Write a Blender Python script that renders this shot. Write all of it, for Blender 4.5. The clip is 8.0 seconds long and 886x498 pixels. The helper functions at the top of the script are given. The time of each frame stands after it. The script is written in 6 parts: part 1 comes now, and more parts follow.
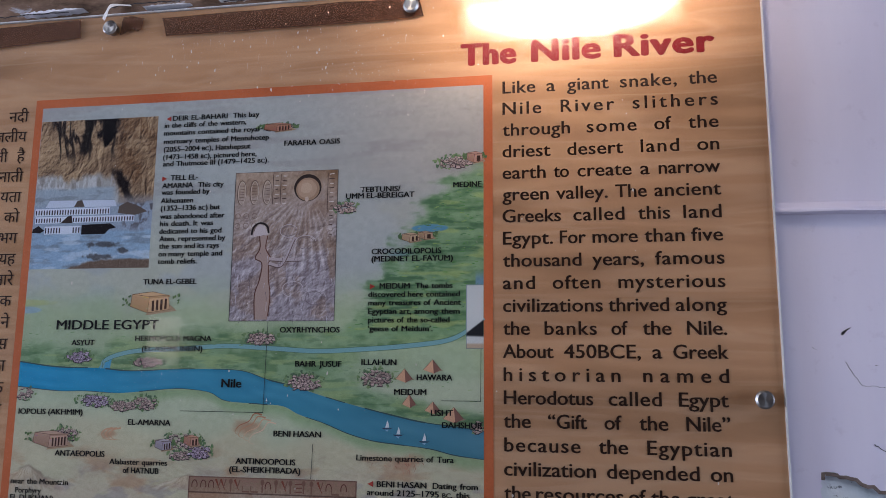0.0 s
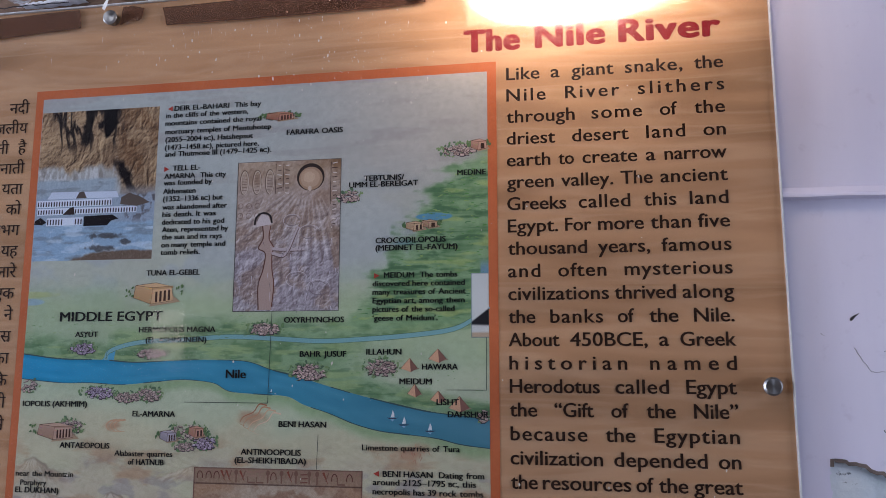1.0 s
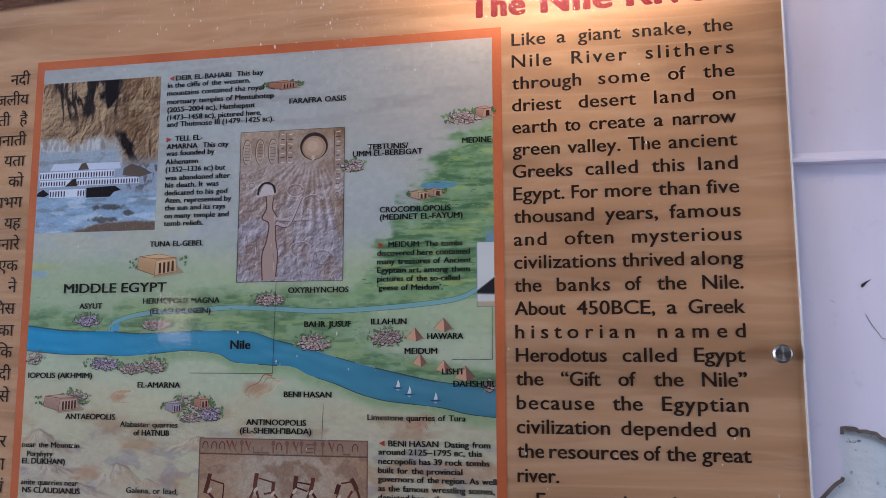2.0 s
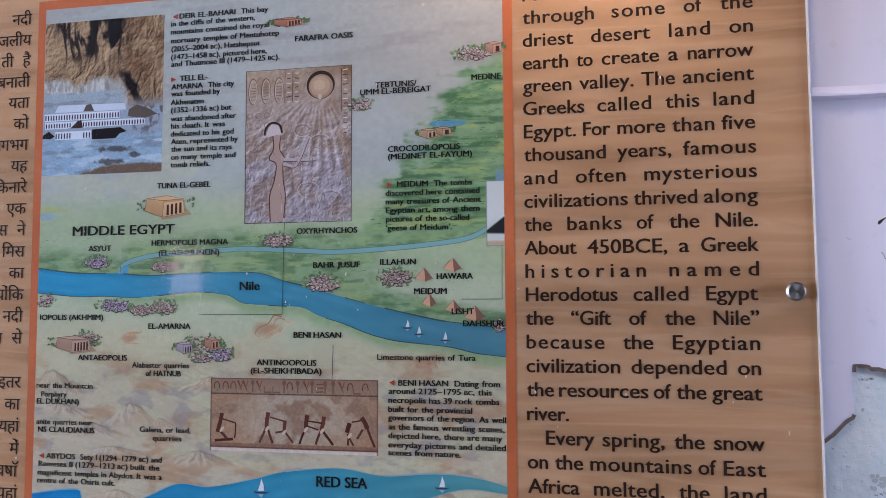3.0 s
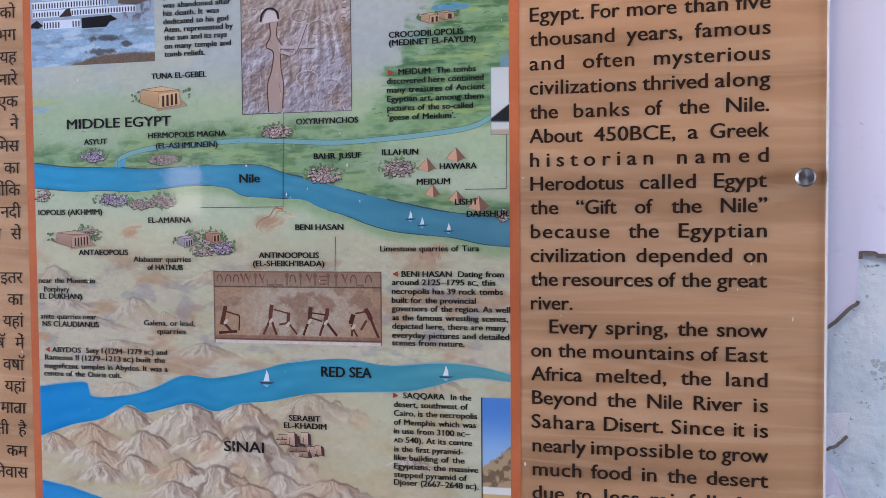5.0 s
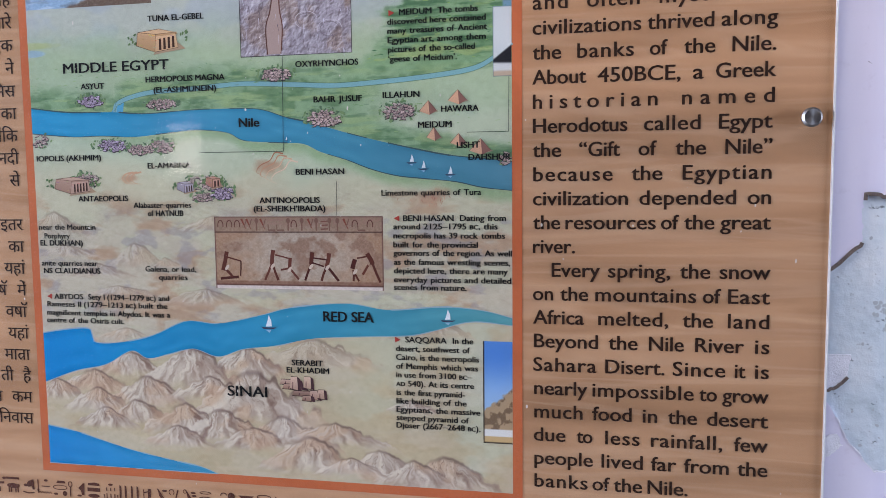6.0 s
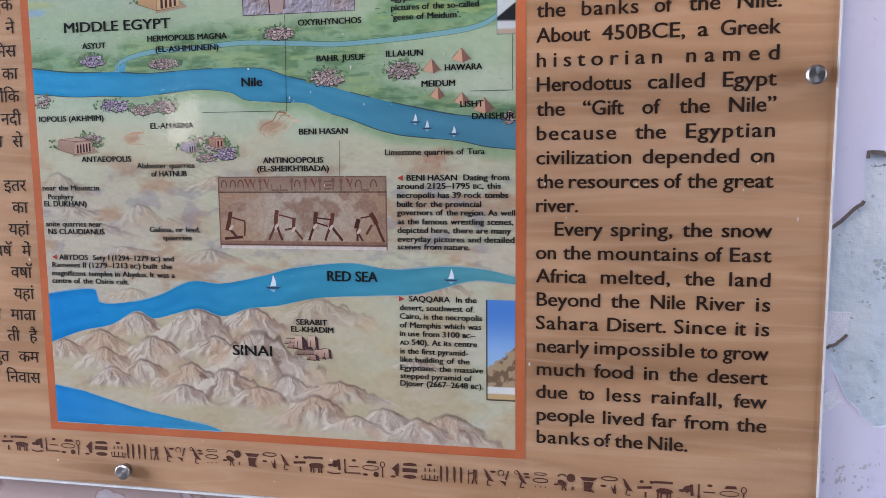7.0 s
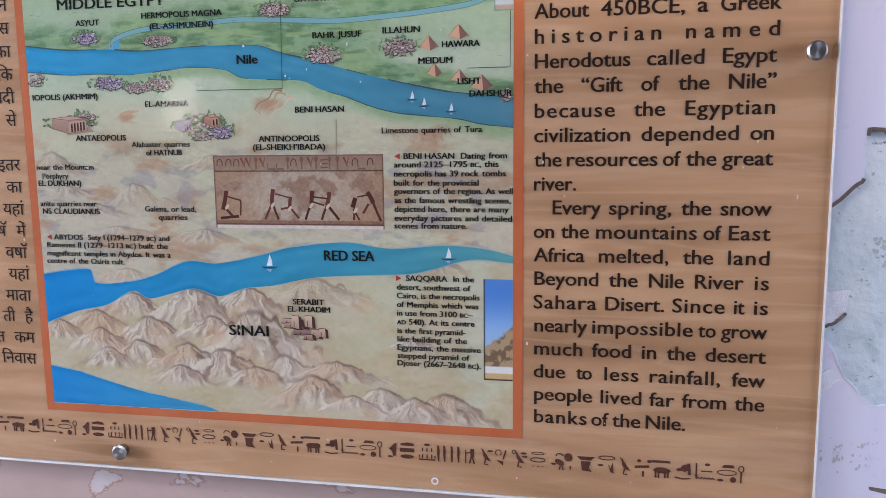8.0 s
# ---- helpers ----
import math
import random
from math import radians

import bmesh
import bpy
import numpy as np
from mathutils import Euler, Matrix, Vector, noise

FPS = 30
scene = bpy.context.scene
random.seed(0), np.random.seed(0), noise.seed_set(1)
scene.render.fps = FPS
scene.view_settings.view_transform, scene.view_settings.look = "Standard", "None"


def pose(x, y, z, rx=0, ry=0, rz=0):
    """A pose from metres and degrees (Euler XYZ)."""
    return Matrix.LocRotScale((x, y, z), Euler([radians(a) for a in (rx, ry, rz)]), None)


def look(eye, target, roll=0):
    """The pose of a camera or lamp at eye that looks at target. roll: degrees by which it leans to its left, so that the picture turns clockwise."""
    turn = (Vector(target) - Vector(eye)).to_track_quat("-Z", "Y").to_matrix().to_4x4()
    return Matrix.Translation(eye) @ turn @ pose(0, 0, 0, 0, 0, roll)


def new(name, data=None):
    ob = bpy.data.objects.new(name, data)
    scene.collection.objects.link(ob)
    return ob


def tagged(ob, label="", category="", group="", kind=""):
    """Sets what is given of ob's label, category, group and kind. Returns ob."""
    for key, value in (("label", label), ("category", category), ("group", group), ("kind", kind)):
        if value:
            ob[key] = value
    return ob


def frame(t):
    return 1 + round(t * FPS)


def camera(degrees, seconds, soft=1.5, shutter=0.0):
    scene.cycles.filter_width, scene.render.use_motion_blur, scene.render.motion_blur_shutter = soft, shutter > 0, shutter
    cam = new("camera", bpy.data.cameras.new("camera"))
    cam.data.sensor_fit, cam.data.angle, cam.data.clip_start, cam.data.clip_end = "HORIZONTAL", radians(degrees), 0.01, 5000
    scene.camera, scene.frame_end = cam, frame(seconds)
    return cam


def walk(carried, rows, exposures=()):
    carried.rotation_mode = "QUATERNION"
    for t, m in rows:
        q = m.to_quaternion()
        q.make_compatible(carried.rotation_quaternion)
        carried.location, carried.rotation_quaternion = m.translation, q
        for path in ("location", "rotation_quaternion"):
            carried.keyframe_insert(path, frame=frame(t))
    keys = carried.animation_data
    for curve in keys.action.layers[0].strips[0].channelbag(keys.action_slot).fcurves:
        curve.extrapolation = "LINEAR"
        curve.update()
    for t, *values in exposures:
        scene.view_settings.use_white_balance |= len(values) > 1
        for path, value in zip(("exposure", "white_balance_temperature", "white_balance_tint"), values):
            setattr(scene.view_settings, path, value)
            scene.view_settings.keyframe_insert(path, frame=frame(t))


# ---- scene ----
cam = camera(60.4, 8.0, soft=0.75)
PATH = [
    (0, (0.625, -0.792, 1.4), (0.296, 1.157, 1.709), 0.4),
    (0.5, (0.624, -0.789, 1.4), (0.292, 1.16, 1.699), 0.2),
    (1, (0.622, -0.786, 1.396), (0.286, 1.164, 1.687), 0.0),
    (1.5, (0.622, -0.781, 1.389), (0.281, 1.17, 1.672), -0.1),
    (3, (0.621, -0.766, 1.366), (0.238, 1.192, 1.499), -0.3),
    (3.5, (0.619, -0.762, 1.357), (0.235, 1.2, 1.434), -0.3),
    (4, (0.62, -0.758, 1.349), (0.23, 1.204, 1.365), -0.4),
    (4.5, (0.616, -0.757, 1.341), (0.233, 1.206, 1.318), -0.4),
    (6, (0.613, -0.753, 1.314), (0.228, 1.202, 1.148), -0.6),
    (6.5, (0.61, -0.755, 1.305), (0.229, 1.198, 1.101), -0.5),
    (7, (0.609, -0.759, 1.3), (0.228, 1.191, 1.065), -0.6),
    (7.5, (0.609, -0.758, 1.292), (0.229, 1.189, 1.04), -0.6),
    (8, (0.61, -0.755, 1.291), (0.232, 1.191, 1.023), -0.6),
]
# seconds, stops, white balance
EXPOSURES = [(0.0, -0.37, 6650, 12), (1.5, -0.17, 6650, 12), (3.0, 0.17, 6720, 13), (4.5, 0.41, 6720, 13), (6.0, 0.49, 6740, 12), (8.0, 0.50, 6850, 12)]
walk(cam, [(t, look(eye, target, roll)) for t, eye, target, roll in PATH], EXPOSURES)

# ---------------------------------------------------------------- light
world = bpy.data.worlds.new("world")
world.use_nodes = True
scene.world = world
wn = world.node_tree.nodes
sky = wn.new("ShaderNodeTexSky")
sky.sky_type, sky.sun_disc, sky.sun_elevation, sky.sun_rotation = "NISHITA", False, radians(50), radians(200)
world.node_tree.links.new(sky.outputs["Color"], wn["Background"].inputs["Color"])
wn["Background"].inputs["Strength"].default_value = 0.1


def area(name, m, sx, sy, watts, colour, spread=180):
    lamp = bpy.data.lights.new(name, "AREA")
    lamp.shape, lamp.size, lamp.size_y, lamp.energy, lamp.color = "ELLIPSE" if spread < 180 else "RECTANGLE", sx, sy, watts, colour
    lamp.spread = radians(spread)
    ob = new(name, lamp)
    ob.matrix_world = m
    return ob


# warm picture light on its arm above the panel, and added cool fill from both unseen sides
area("picture_light_glow", look((0.63, -0.22, 1.900), (0.62, 0.0, 1.785)), 0.29, 0.09, 0.55, (1.0, 0.86, 0.74), 62)
area("side_fill", look((-3.16, -1.15, 1.55), (0.6, -0.6, 1.3)), 1.6, 1.7, 128.0, (0.745, 0.857, 1.12))
area("side_fill", look((4.36, -1.15, 1.55), (0.6, -0.6, 1.3)), 1.6, 1.7, 106.0, (0.745, 0.857, 1.12))
# added top fill, set west of the panel to brighten its left side
area("top_fill_glow", look((-0.35, -1.12, 2.80), (-0.35, -1.119, 0.0)), 1.9, 0.5, 9.0, (0.80, 0.90, 1.08))


# ---------------------------------------------------------------- materials
def lin(r, g, b, gain=1.0):
    return tuple(gain * (c / 255 / 12.92 if c <= 10 else ((c / 255 + 0.055) / 1.055) ** 2.4) for c in (r, g, b))


def base_mat(name, rough=0.6, metal=0.0, spec=0.5):
    m = bpy.data.materials.new(name)
    m.use_nodes = True
    p = m.node_tree.nodes["Principled BSDF"]
    p.inputs["Roughness"].default_value, p.inputs["Metallic"].default_value = rough, metal
    p.inputs["Specular IOR Level"].default_value = spec
    return m, m.node_tree.nodes, m.node_tree.links, p


def noise_node(nodes, links, scale, detail=4.0, stretch=(1, 1, 1), rough=0.55, distort=0.0):
    co = nodes.new("ShaderNodeTexCoord")
    mp = nodes.new("ShaderNodeMapping")
    mp.inputs["Scale"].default_value = stretch
    nz = nodes.new("ShaderNodeTexNoise")
    nz.inputs["Scale"].default_value, nz.inputs["Detail"].default_value = scale, detail
    nz.inputs["Roughness"].default_value, nz.inputs["Distortion"].default_value = rough, distort
    links.new(co.outputs["Object"], mp.inputs["Vector"])
    links.new(mp.outputs["Vector"], nz.inputs["Vector"])
    return nz.outputs["Fac"]


def ramp_node(nodes, links, fac, stops):
    r = nodes.new("ShaderNodeValToRGB")
    while len(r.color_ramp.elements) < len(stops):
        r.color_ramp.elements.new(0.5)
    for e, (at, c) in zip(r.color_ramp.elements, stops):
        e.position, e.color = at, (*c, 1)
    links.new(fac, r.inputs["Fac"])
    return r.outputs["Color"]


def mix_node(nodes, links, fac, a, b, mode="MIX"):
    x = nodes.new("ShaderNodeMix")
    x.data_type, x.blend_type = "RGBA", mode
    for sock, v in ((x.inputs[0], fac), (x.inputs[6], a), (x.inputs[7], b)):
        if isinstance(v, (int, float)):
            sock.default_value = v
        elif isinstance(v, tuple):
            sock.default_value = (*v, 1)
        else:
            links.new(v, sock)
    return x.outputs[2]


def bump_node(nodes, links, p, fac, strength, dist):
    b = nodes.new("ShaderNodeBump")
    b.inputs["Strength"].default_value, b.inputs["Distance"].default_value = strength, dist
    links.new(fac, b.inputs["Height"])
    links.new(b.outputs["Normal"], p.inputs["Normal"])


def mottled(name, c1, c2, scale, rough=0.7, fine=None, bump=0.0, metal=0.0, stretch=(1, 1, 1), spec=0.4):
    """Two colours mixed by a coarse and a fine noise, with a little relief."""
    m, nodes, links, p = base_mat(name, rough, metal, spec)
    coarse = noise_node(nodes, links, scale, 5, stretch)
    col = ramp_node(nodes, links, coarse, [(0.3, c1), (0.7, c2)])
    fn = noise_node(nodes, links, fine or scale * 14, 3)
    grain = ramp_node(nodes, links, fn, [(0.25, (0.88, 0.88, 0.88)), (0.75, (1.0, 1.0, 1.0))])
    links.new(mix_node(nodes, links, 1.0, col, grain, "MULTIPLY"), p.inputs["Base Color"])
    if bump:
        bump_node(nodes, links, p, fn, bump, 0.002)
    return m


def painted_ink():
    """Printed picture: the colours of the ink, with paper grain and a faint fading."""
    m, nodes, links, p = base_mat("printed_ink", 0.7, 0.0, 0.04)
    a = nodes.new("ShaderNodeAttribute")
    a.attribute_name = "ink"
    grain = ramp_node(nodes, links, noise_node(nodes, links, 900, 2), [(0.2, (0.93, 0.93, 0.93)), (0.8, (1.0, 1.0, 1.0))])
    fade = ramp_node(nodes, links, noise_node(nodes, links, 14, 4), [(0.3, (0.93, 0.93, 0.94)), (0.7, (1.0, 1.0, 1.0))])
    c = mix_node(nodes, links, 1.0, a.outputs["Color"], grain, "MULTIPLY")
    links.new(mix_node(nodes, links, 1.0, c, fade, "MULTIPLY"), p.inputs["Base Color"])
    return m


def sand_print():
    """The panel's printed sand-dune ground: long wavy crests in tan."""
    m, nodes, links, p = base_mat("sand_print", 0.7, 0.0, 0.04)
    waves = noise_node(nodes, links, 5.5, 4, (0.5, 1, 3.4), 0.5, 0.5)
    crest = noise_node(nodes, links, 9.0, 3, (0.3, 1, 3.2), 0.5, 1.0)
    col = ramp_node(nodes, links, waves, [(0.28, lin(162, 124, 92)), (0.46, lin(186, 145, 110)), (0.56, lin(199, 158, 122)), (0.74, lin(173, 132, 100))])
    line = ramp_node(nodes, links, crest, [(0.44, (0, 0, 0)), (0.50, (1, 1, 1)), (0.57, (0, 0, 0))])
    soft = nodes.new("ShaderNodeMath")
    soft.operation = "MULTIPLY"
    soft.inputs[1].default_value = 0.26
    links.new(line, soft.inputs[0])
    col = mix_node(nodes, links, soft.outputs[0], col, lin(218, 186, 156))
    grain = ramp_node(nodes, links, noise_node(nodes, links, 500, 3), [(0.25, (0.92, 0.92, 0.92)), (0.75, (1.0, 1.0, 1.0))])
    links.new(mix_node(nodes, links, 1.0, col, grain, "MULTIPLY"), p.inputs["Base Color"])
    return m


def acrylic(name, rough):
    """Clear sheet: lets the print show through, with a slightly dusty gloss on its face."""
    m = bpy.data.materials.new(name)
    m.use_nodes = True
    nodes, links = m.node_tree.nodes, m.node_tree.links
    nodes.remove(nodes["Principled BSDF"])
    out = nodes["Material Output"]
    tr = nodes.new("ShaderNodeBsdfTransparent")
    tr.inputs["Color"].default_value = (0.985, 0.985, 0.985, 1)
    gl = nodes.new("ShaderNodeBsdfGlossy")
    gl.inputs["Roughness"].default_value = rough
    smear = nodes.new("ShaderNodeMapRange")
    smear.inputs["To Min"].default_value, smear.inputs["To Max"].default_value = rough * 0.85, rough * 1.2
    links.new(noise_node(nodes, links, 22, 5, (1, 1, 0.4)), smear.inputs["Value"])
    links.new(smear.outputs["Result"], gl.inputs["Roughness"])
    film = nodes.new("ShaderNodeBsdfGlossy")
    film.inputs["Roughness"].default_value = 0.035
    haze = nodes.new("ShaderNodeBsdfGlossy")
    haze.inputs["Roughness"].default_value = 0.26
    dull = nodes.new("ShaderNodeMixShader")
    dull.inputs["Fac"].default_value = 0.28
    links.new(gl.outputs["BSDF"], dull.inputs[1])
    links.new(haze.outputs["BSDF"], dull.inputs[2])
    both = nodes.new("ShaderNodeMixShader")
    both.inputs["Fac"].default_value = 0.62
    links.new(film.outputs["BSDF"], both.inputs[1])
    links.new(dull.outputs["Shader"], both.inputs[2])
    fr = nodes.new("ShaderNodeFresnel")
    fr.inputs["IOR"].default_value = 1.49
    mx = nodes.new("ShaderNodeMixShader")
    links.new(fr.outputs["Fac"], mx.inputs["Fac"])
    links.new(tr.outputs["BSDF"], mx.inputs[1])
    links.new(both.outputs["Shader"], mx.inputs[2])
    links.new(mx.outputs["Shader"], out.inputs["Surface"])
    return m


def tape_film():
    """Brown packing tape: thin, tinted, partly see-through and glossy."""
    m, nodes, links, p = base_mat("packing_tape", 0.35, 0.0, 0.2)
    p.inputs["Base Color"].default_value = (*lin(92, 58, 40), 1)
    p.inputs["Alpha"].default_value = 0.74
    col = ramp_node(nodes, links, noise_node(nodes, links, 30, 4, (0.4, 1, 2)), [(0.3, lin(80, 48, 32)), (0.7, lin(104, 66, 46))])
    links.new(col, p.inputs["Base Color"])
    return m


def lamp_mat(name, colour, strength):
    m, nodes, links, p = base_mat(name)
    p.inputs["Emission Color"].default_value = (*colour, 1)
    p.inputs["Emission Strength"].default_value = strength
    return m


def brushed_steel():
    """Turned steel caps: fine rings about the axis."""
    m, nodes, links, p = base_mat("brushed_steel", 0.36, 1.0)
    p.inputs["Base Color"].default_value = (0.33, 0.32, 0.32, 1)
    p.inputs["Anisotropic"].default_value = 0.8
    tg = nodes.new("ShaderNodeTangent")
    tg.direction_type, tg.axis = "RADIAL", "Y"
    links.new(tg.outputs["Tangent"], p.inputs["Tangent"])
    bump_node(nodes, links, p, noise_node(nodes, links, 420, 2), 0.08, 0.0005)
    return m


def wall_paint(name, c1, c2, dirt):
    m, nodes, links, p = base_mat(name, 0.55, 0.0, 0.3)
    streak = noise_node(nodes, links, 5.0, 5, (2.6, 1, 0.5))
    col = ramp_node(nodes, links, streak, [(0.3, c1), (0.7, c2)])
    spots = ramp_node(nodes, links, noise_node(nodes, links, 55, 6, rough=0.7), [(0.30, dirt), (0.40, (1, 1, 1))])
    col = mix_node(nodes, links, 0.55, col, spots, "MULTIPLY")
    links.new(col, p.inputs["Base Color"])
    bump_node(nodes, links, p, noise_node(nodes, links, 34, 5), 0.10, 0.003)
    return m


def bare_plaster():
    """Old skim coat under the paint: grey-blue, pitted, with sandy and dark stains."""
    m, nodes, links, p = base_mat("bare_plaster", 0.85, 0.0, 0.2)
    col = ramp_node(nodes, links, noise_node(nodes, links, 11, 6, rough=0.65), [(0.28, lin(150, 164, 172)), (0.46, lin(190, 201, 210)), (0.68, lin(208, 212, 217)), (0.8, lin(192, 188, 184))])
    pits = ramp_node(nodes, links, noise_node(nodes, links, 95, 5, (1, 1, 1.3), 0.7), [(0.31, lin(96, 100, 106)), (0.37, (1, 1, 1))])
    col = mix_node(nodes, links, 0.8, col, pits, "MULTIPLY")
    links.new(col, p.inputs["Base Color"])
    bump_node(nodes, links, p, noise_node(nodes, links, 70, 6), 0.5, 0.003)
    return m


def patchy_lower_coat():
    """Mauve-brown tone of the wall below the panel, with pale peeled islands."""
    m, nodes, links, p = base_mat("patchy_lower_coat", 0.8, 0.0, 0.2)
    flake = noise_node(nodes, links, 7.5, 6, (1, 1, 1.5), 0.55, 0.4)
    col = ramp_node(nodes, links, flake, [(0.36, lin(172, 148, 142)), (0.565, lin(180, 156, 150)), (0.58, lin(154, 122, 110)), (0.592, lin(192, 178, 178)), (0.68, lin(202, 190, 192))])
    links.new(col, p.inputs["Base Color"])
    bump_node(nodes, links, p, flake, 0.4, 0.004)
    return m


INK = painted_ink()
SAND = sand_print()
SHEET = acrylic("acrylic_face", 0.125)
EDGE = mottled("acrylic_edge", (0.66, 0.67, 0.68), (0.80, 0.80, 0.81), 30, 0.25, spec=0.8)
STEEL = brushed_steel()
LETTER = mottled("letter_ink", lin(46, 33, 27), lin(60, 44, 37), 60, 0.5, spec=0.04)
CAPTION = mottled("caption_ink", lin(26, 28, 30), lin(38, 38, 38), 60, 0.5, spec=0.04)
TITLE = mottled("title_ink", lin(120, 26, 34), lin(138, 38, 44), 40, 0.5, spec=0.04)
BAND = mottled("orange_band", lin(192, 104, 66), lin(207, 122, 82), 12, 0.5, fine=500, spec=0.04)
GLYPH = mottled("glyph_ink", lin(84, 52, 44), lin(104, 67, 56), 90, 0.6, fine=700, spec=0.04)
REDINK = mottled("marker_ink", lin(170, 62, 56), lin(186, 78, 68), 80, 0.5, spec=0.04)
TAPE = tape_film()
PAPER = mottled("scrap_paper", lin(214, 208, 206), lin(236, 232, 230), 40, 0.8, bump=0.2)
PAINT = wall_paint("lavender_paint", lin(203, 199, 219), lin(215, 211, 228), (0.86, 0.84, 0.86))
PLASTER = bare_plaster()
LOWERCOAT = patchy_lower_coat()
def broken_mortar():
    """Brown mortar with pale lime left in patches and dark hollows."""
    m, nodes, links, p = base_mat("broken_mortar", 0.95, 0.0, 0.1)
    col = ramp_node(nodes, links, noise_node(nodes, links, 24, 7, (0.45, 1, 1.7), 0.68), [(0.30, lin(52, 42, 38)), (0.44, lin(104, 84, 72)), (0.60, lin(132, 108, 94)), (0.66, lin(184, 186, 196)), (0.74, lin(206, 206, 214))])
    links.new(col, p.inputs["Base Color"])
    bump_node(nodes, links, p, noise_node(nodes, links, 160, 5), 0.6, 0.003)
    return m


RUBBLE = broken_mortar()
FLAKE = mottled("lime_flake", lin(206, 206, 216), lin(234, 234, 242), 60, 0.8, bump=0.3)
CRACK = mottled("crack_dark", lin(34, 32, 36), lin(58, 54, 58), 70, 0.95)
# one brown for the real chip and for shade drawn under paint edges
CHIP_AND_SHADE = mottled("chip_and_edge_shade", lin(92, 80, 76), lin(122, 108, 102), 60, 0.9, bump=0.4)
ROOM = mottled("room_paint", lin(205, 203, 210), lin(218, 216, 222), 3, 0.7, bump=0.05)
FARWALL = mottled("far_wall_paint", lin(62, 58, 56), lin(76, 70, 66), 2.2, 0.8)
CEIL = mottled("ceiling_paint", lin(140, 138, 138), lin(156, 154, 154), 3, 0.8)
FLOOR = mottled("floor_stone", lin(120, 112, 104), lin(148, 140, 132), 2.5, 0.5, bump=0.1)
DARKMETAL = mottled("black_lamp_metal", lin(38, 38, 40), lin(52, 52, 54), 30, 0.4, metal=0.6)
WARMGLASS = lamp_mat("warm_lamp_glass", (1.0, 0.78, 0.58), 13.0)
GLOWBOX = lamp_mat("light_box_diffuser", (1.0, 0.88, 0.78), 6.0)
FILLGLASS = lamp_mat("top_fill_diffuser", (0.95, 0.96, 1.0), 3.0)
DUST = mottled("dried_splash", lin(188, 178, 168), lin(232, 226, 220), 300, 0.8)
BOARD = mottled("backing_board", lin(150, 140, 128), lin(170, 160, 150), 14, 0.7)


# ---------------------------------------------------------------- building helpers
def part(name, data, material, parent=None, label=""):
    """Links a mesh or a bmesh as one object under a thing or a part."""
    if isinstance(data, bmesh.types.BMesh):
        me = bpy.data.meshes.new(name)
        data.to_mesh(me)
        data.free()
        data = me
    data.materials.clear()
    data.materials.append(material)
    ob = new(name, data)
    if parent is not None:
        ob.parent = parent
        ob.matrix_parent_inverse = Matrix.Translation(-parent.location)
    if label:
        ob["label"] = label
    return ob


def box(bm, x0, x1, y0, y1, z0, z1, bevel=0.0):
    r = bmesh.ops.create_cube(bm, size=1)
    bmesh.ops.scale(bm, vec=(x1 - x0, y1 - y0, z1 - z0), verts=r["verts"])
    bmesh.ops.translate(bm, vec=((x0 + x1) / 2, (y0 + y1) / 2, (z0 + z1) / 2), verts=r["verts"])
    if bevel:
        edges = list({e for v in r["verts"] for e in v.link_edges})
        bmesh.ops.bevel(bm, geom=edges, offset=bevel, segments=2, affect="EDGES")
    return bm


def boxed(*a, **k):
    return box(bmesh.new(), *a, **k)


def disc(bm, x, y0, y1, z, r, bevel=0.0, n=40):
    """A short cylinder along y."""
    m = pose(x, (y0 + y1) / 2, z, 90, 0, 0)
    c = bmesh.ops.create_cone(bm, cap_ends=True, segments=n, radius1=r, radius2=r, depth=abs(y1 - y0), matrix=m)
    if bevel:
        rim = [e for e in {e for v in c["verts"] for e in v.link_edges} if len(e.link_faces) == 2 and any(len(f.verts) > 4 for f in e.link_faces)]
        bmesh.ops.bevel(bm, geom=rim, offset=bevel, segments=2, affect="EDGES")
    return bm


def curve_through(pts, n=8):
    """Catmull-Rom points through a few control points."""
    p = [np.array(q, float) for q in pts]
    p = [2 * p[0] - p[1]] + p + [2 * p[-1] - p[-2]]
    out = []
    for a, b, c, d in zip(p, p[1:], p[2:], p[3:]):
        for k in range(n):
            t = k / n
            out.append(0.5 * (2 * b + (c - a) * t + (2 * a - 5 * b + 4 * c - d) * t * t + (3 * b - a - 3 * c + d) * t ** 3))
    return out + [p[-2]]


def ply(depth):
    """Distance of a layer of ink from the wall side of the sheet: the prints lie a few hundredths of a millimetre over one another."""
    return 0.0008 + 0.25 * (depth - 0.0008) if 0.0008 < depth < 0.0031 else depth


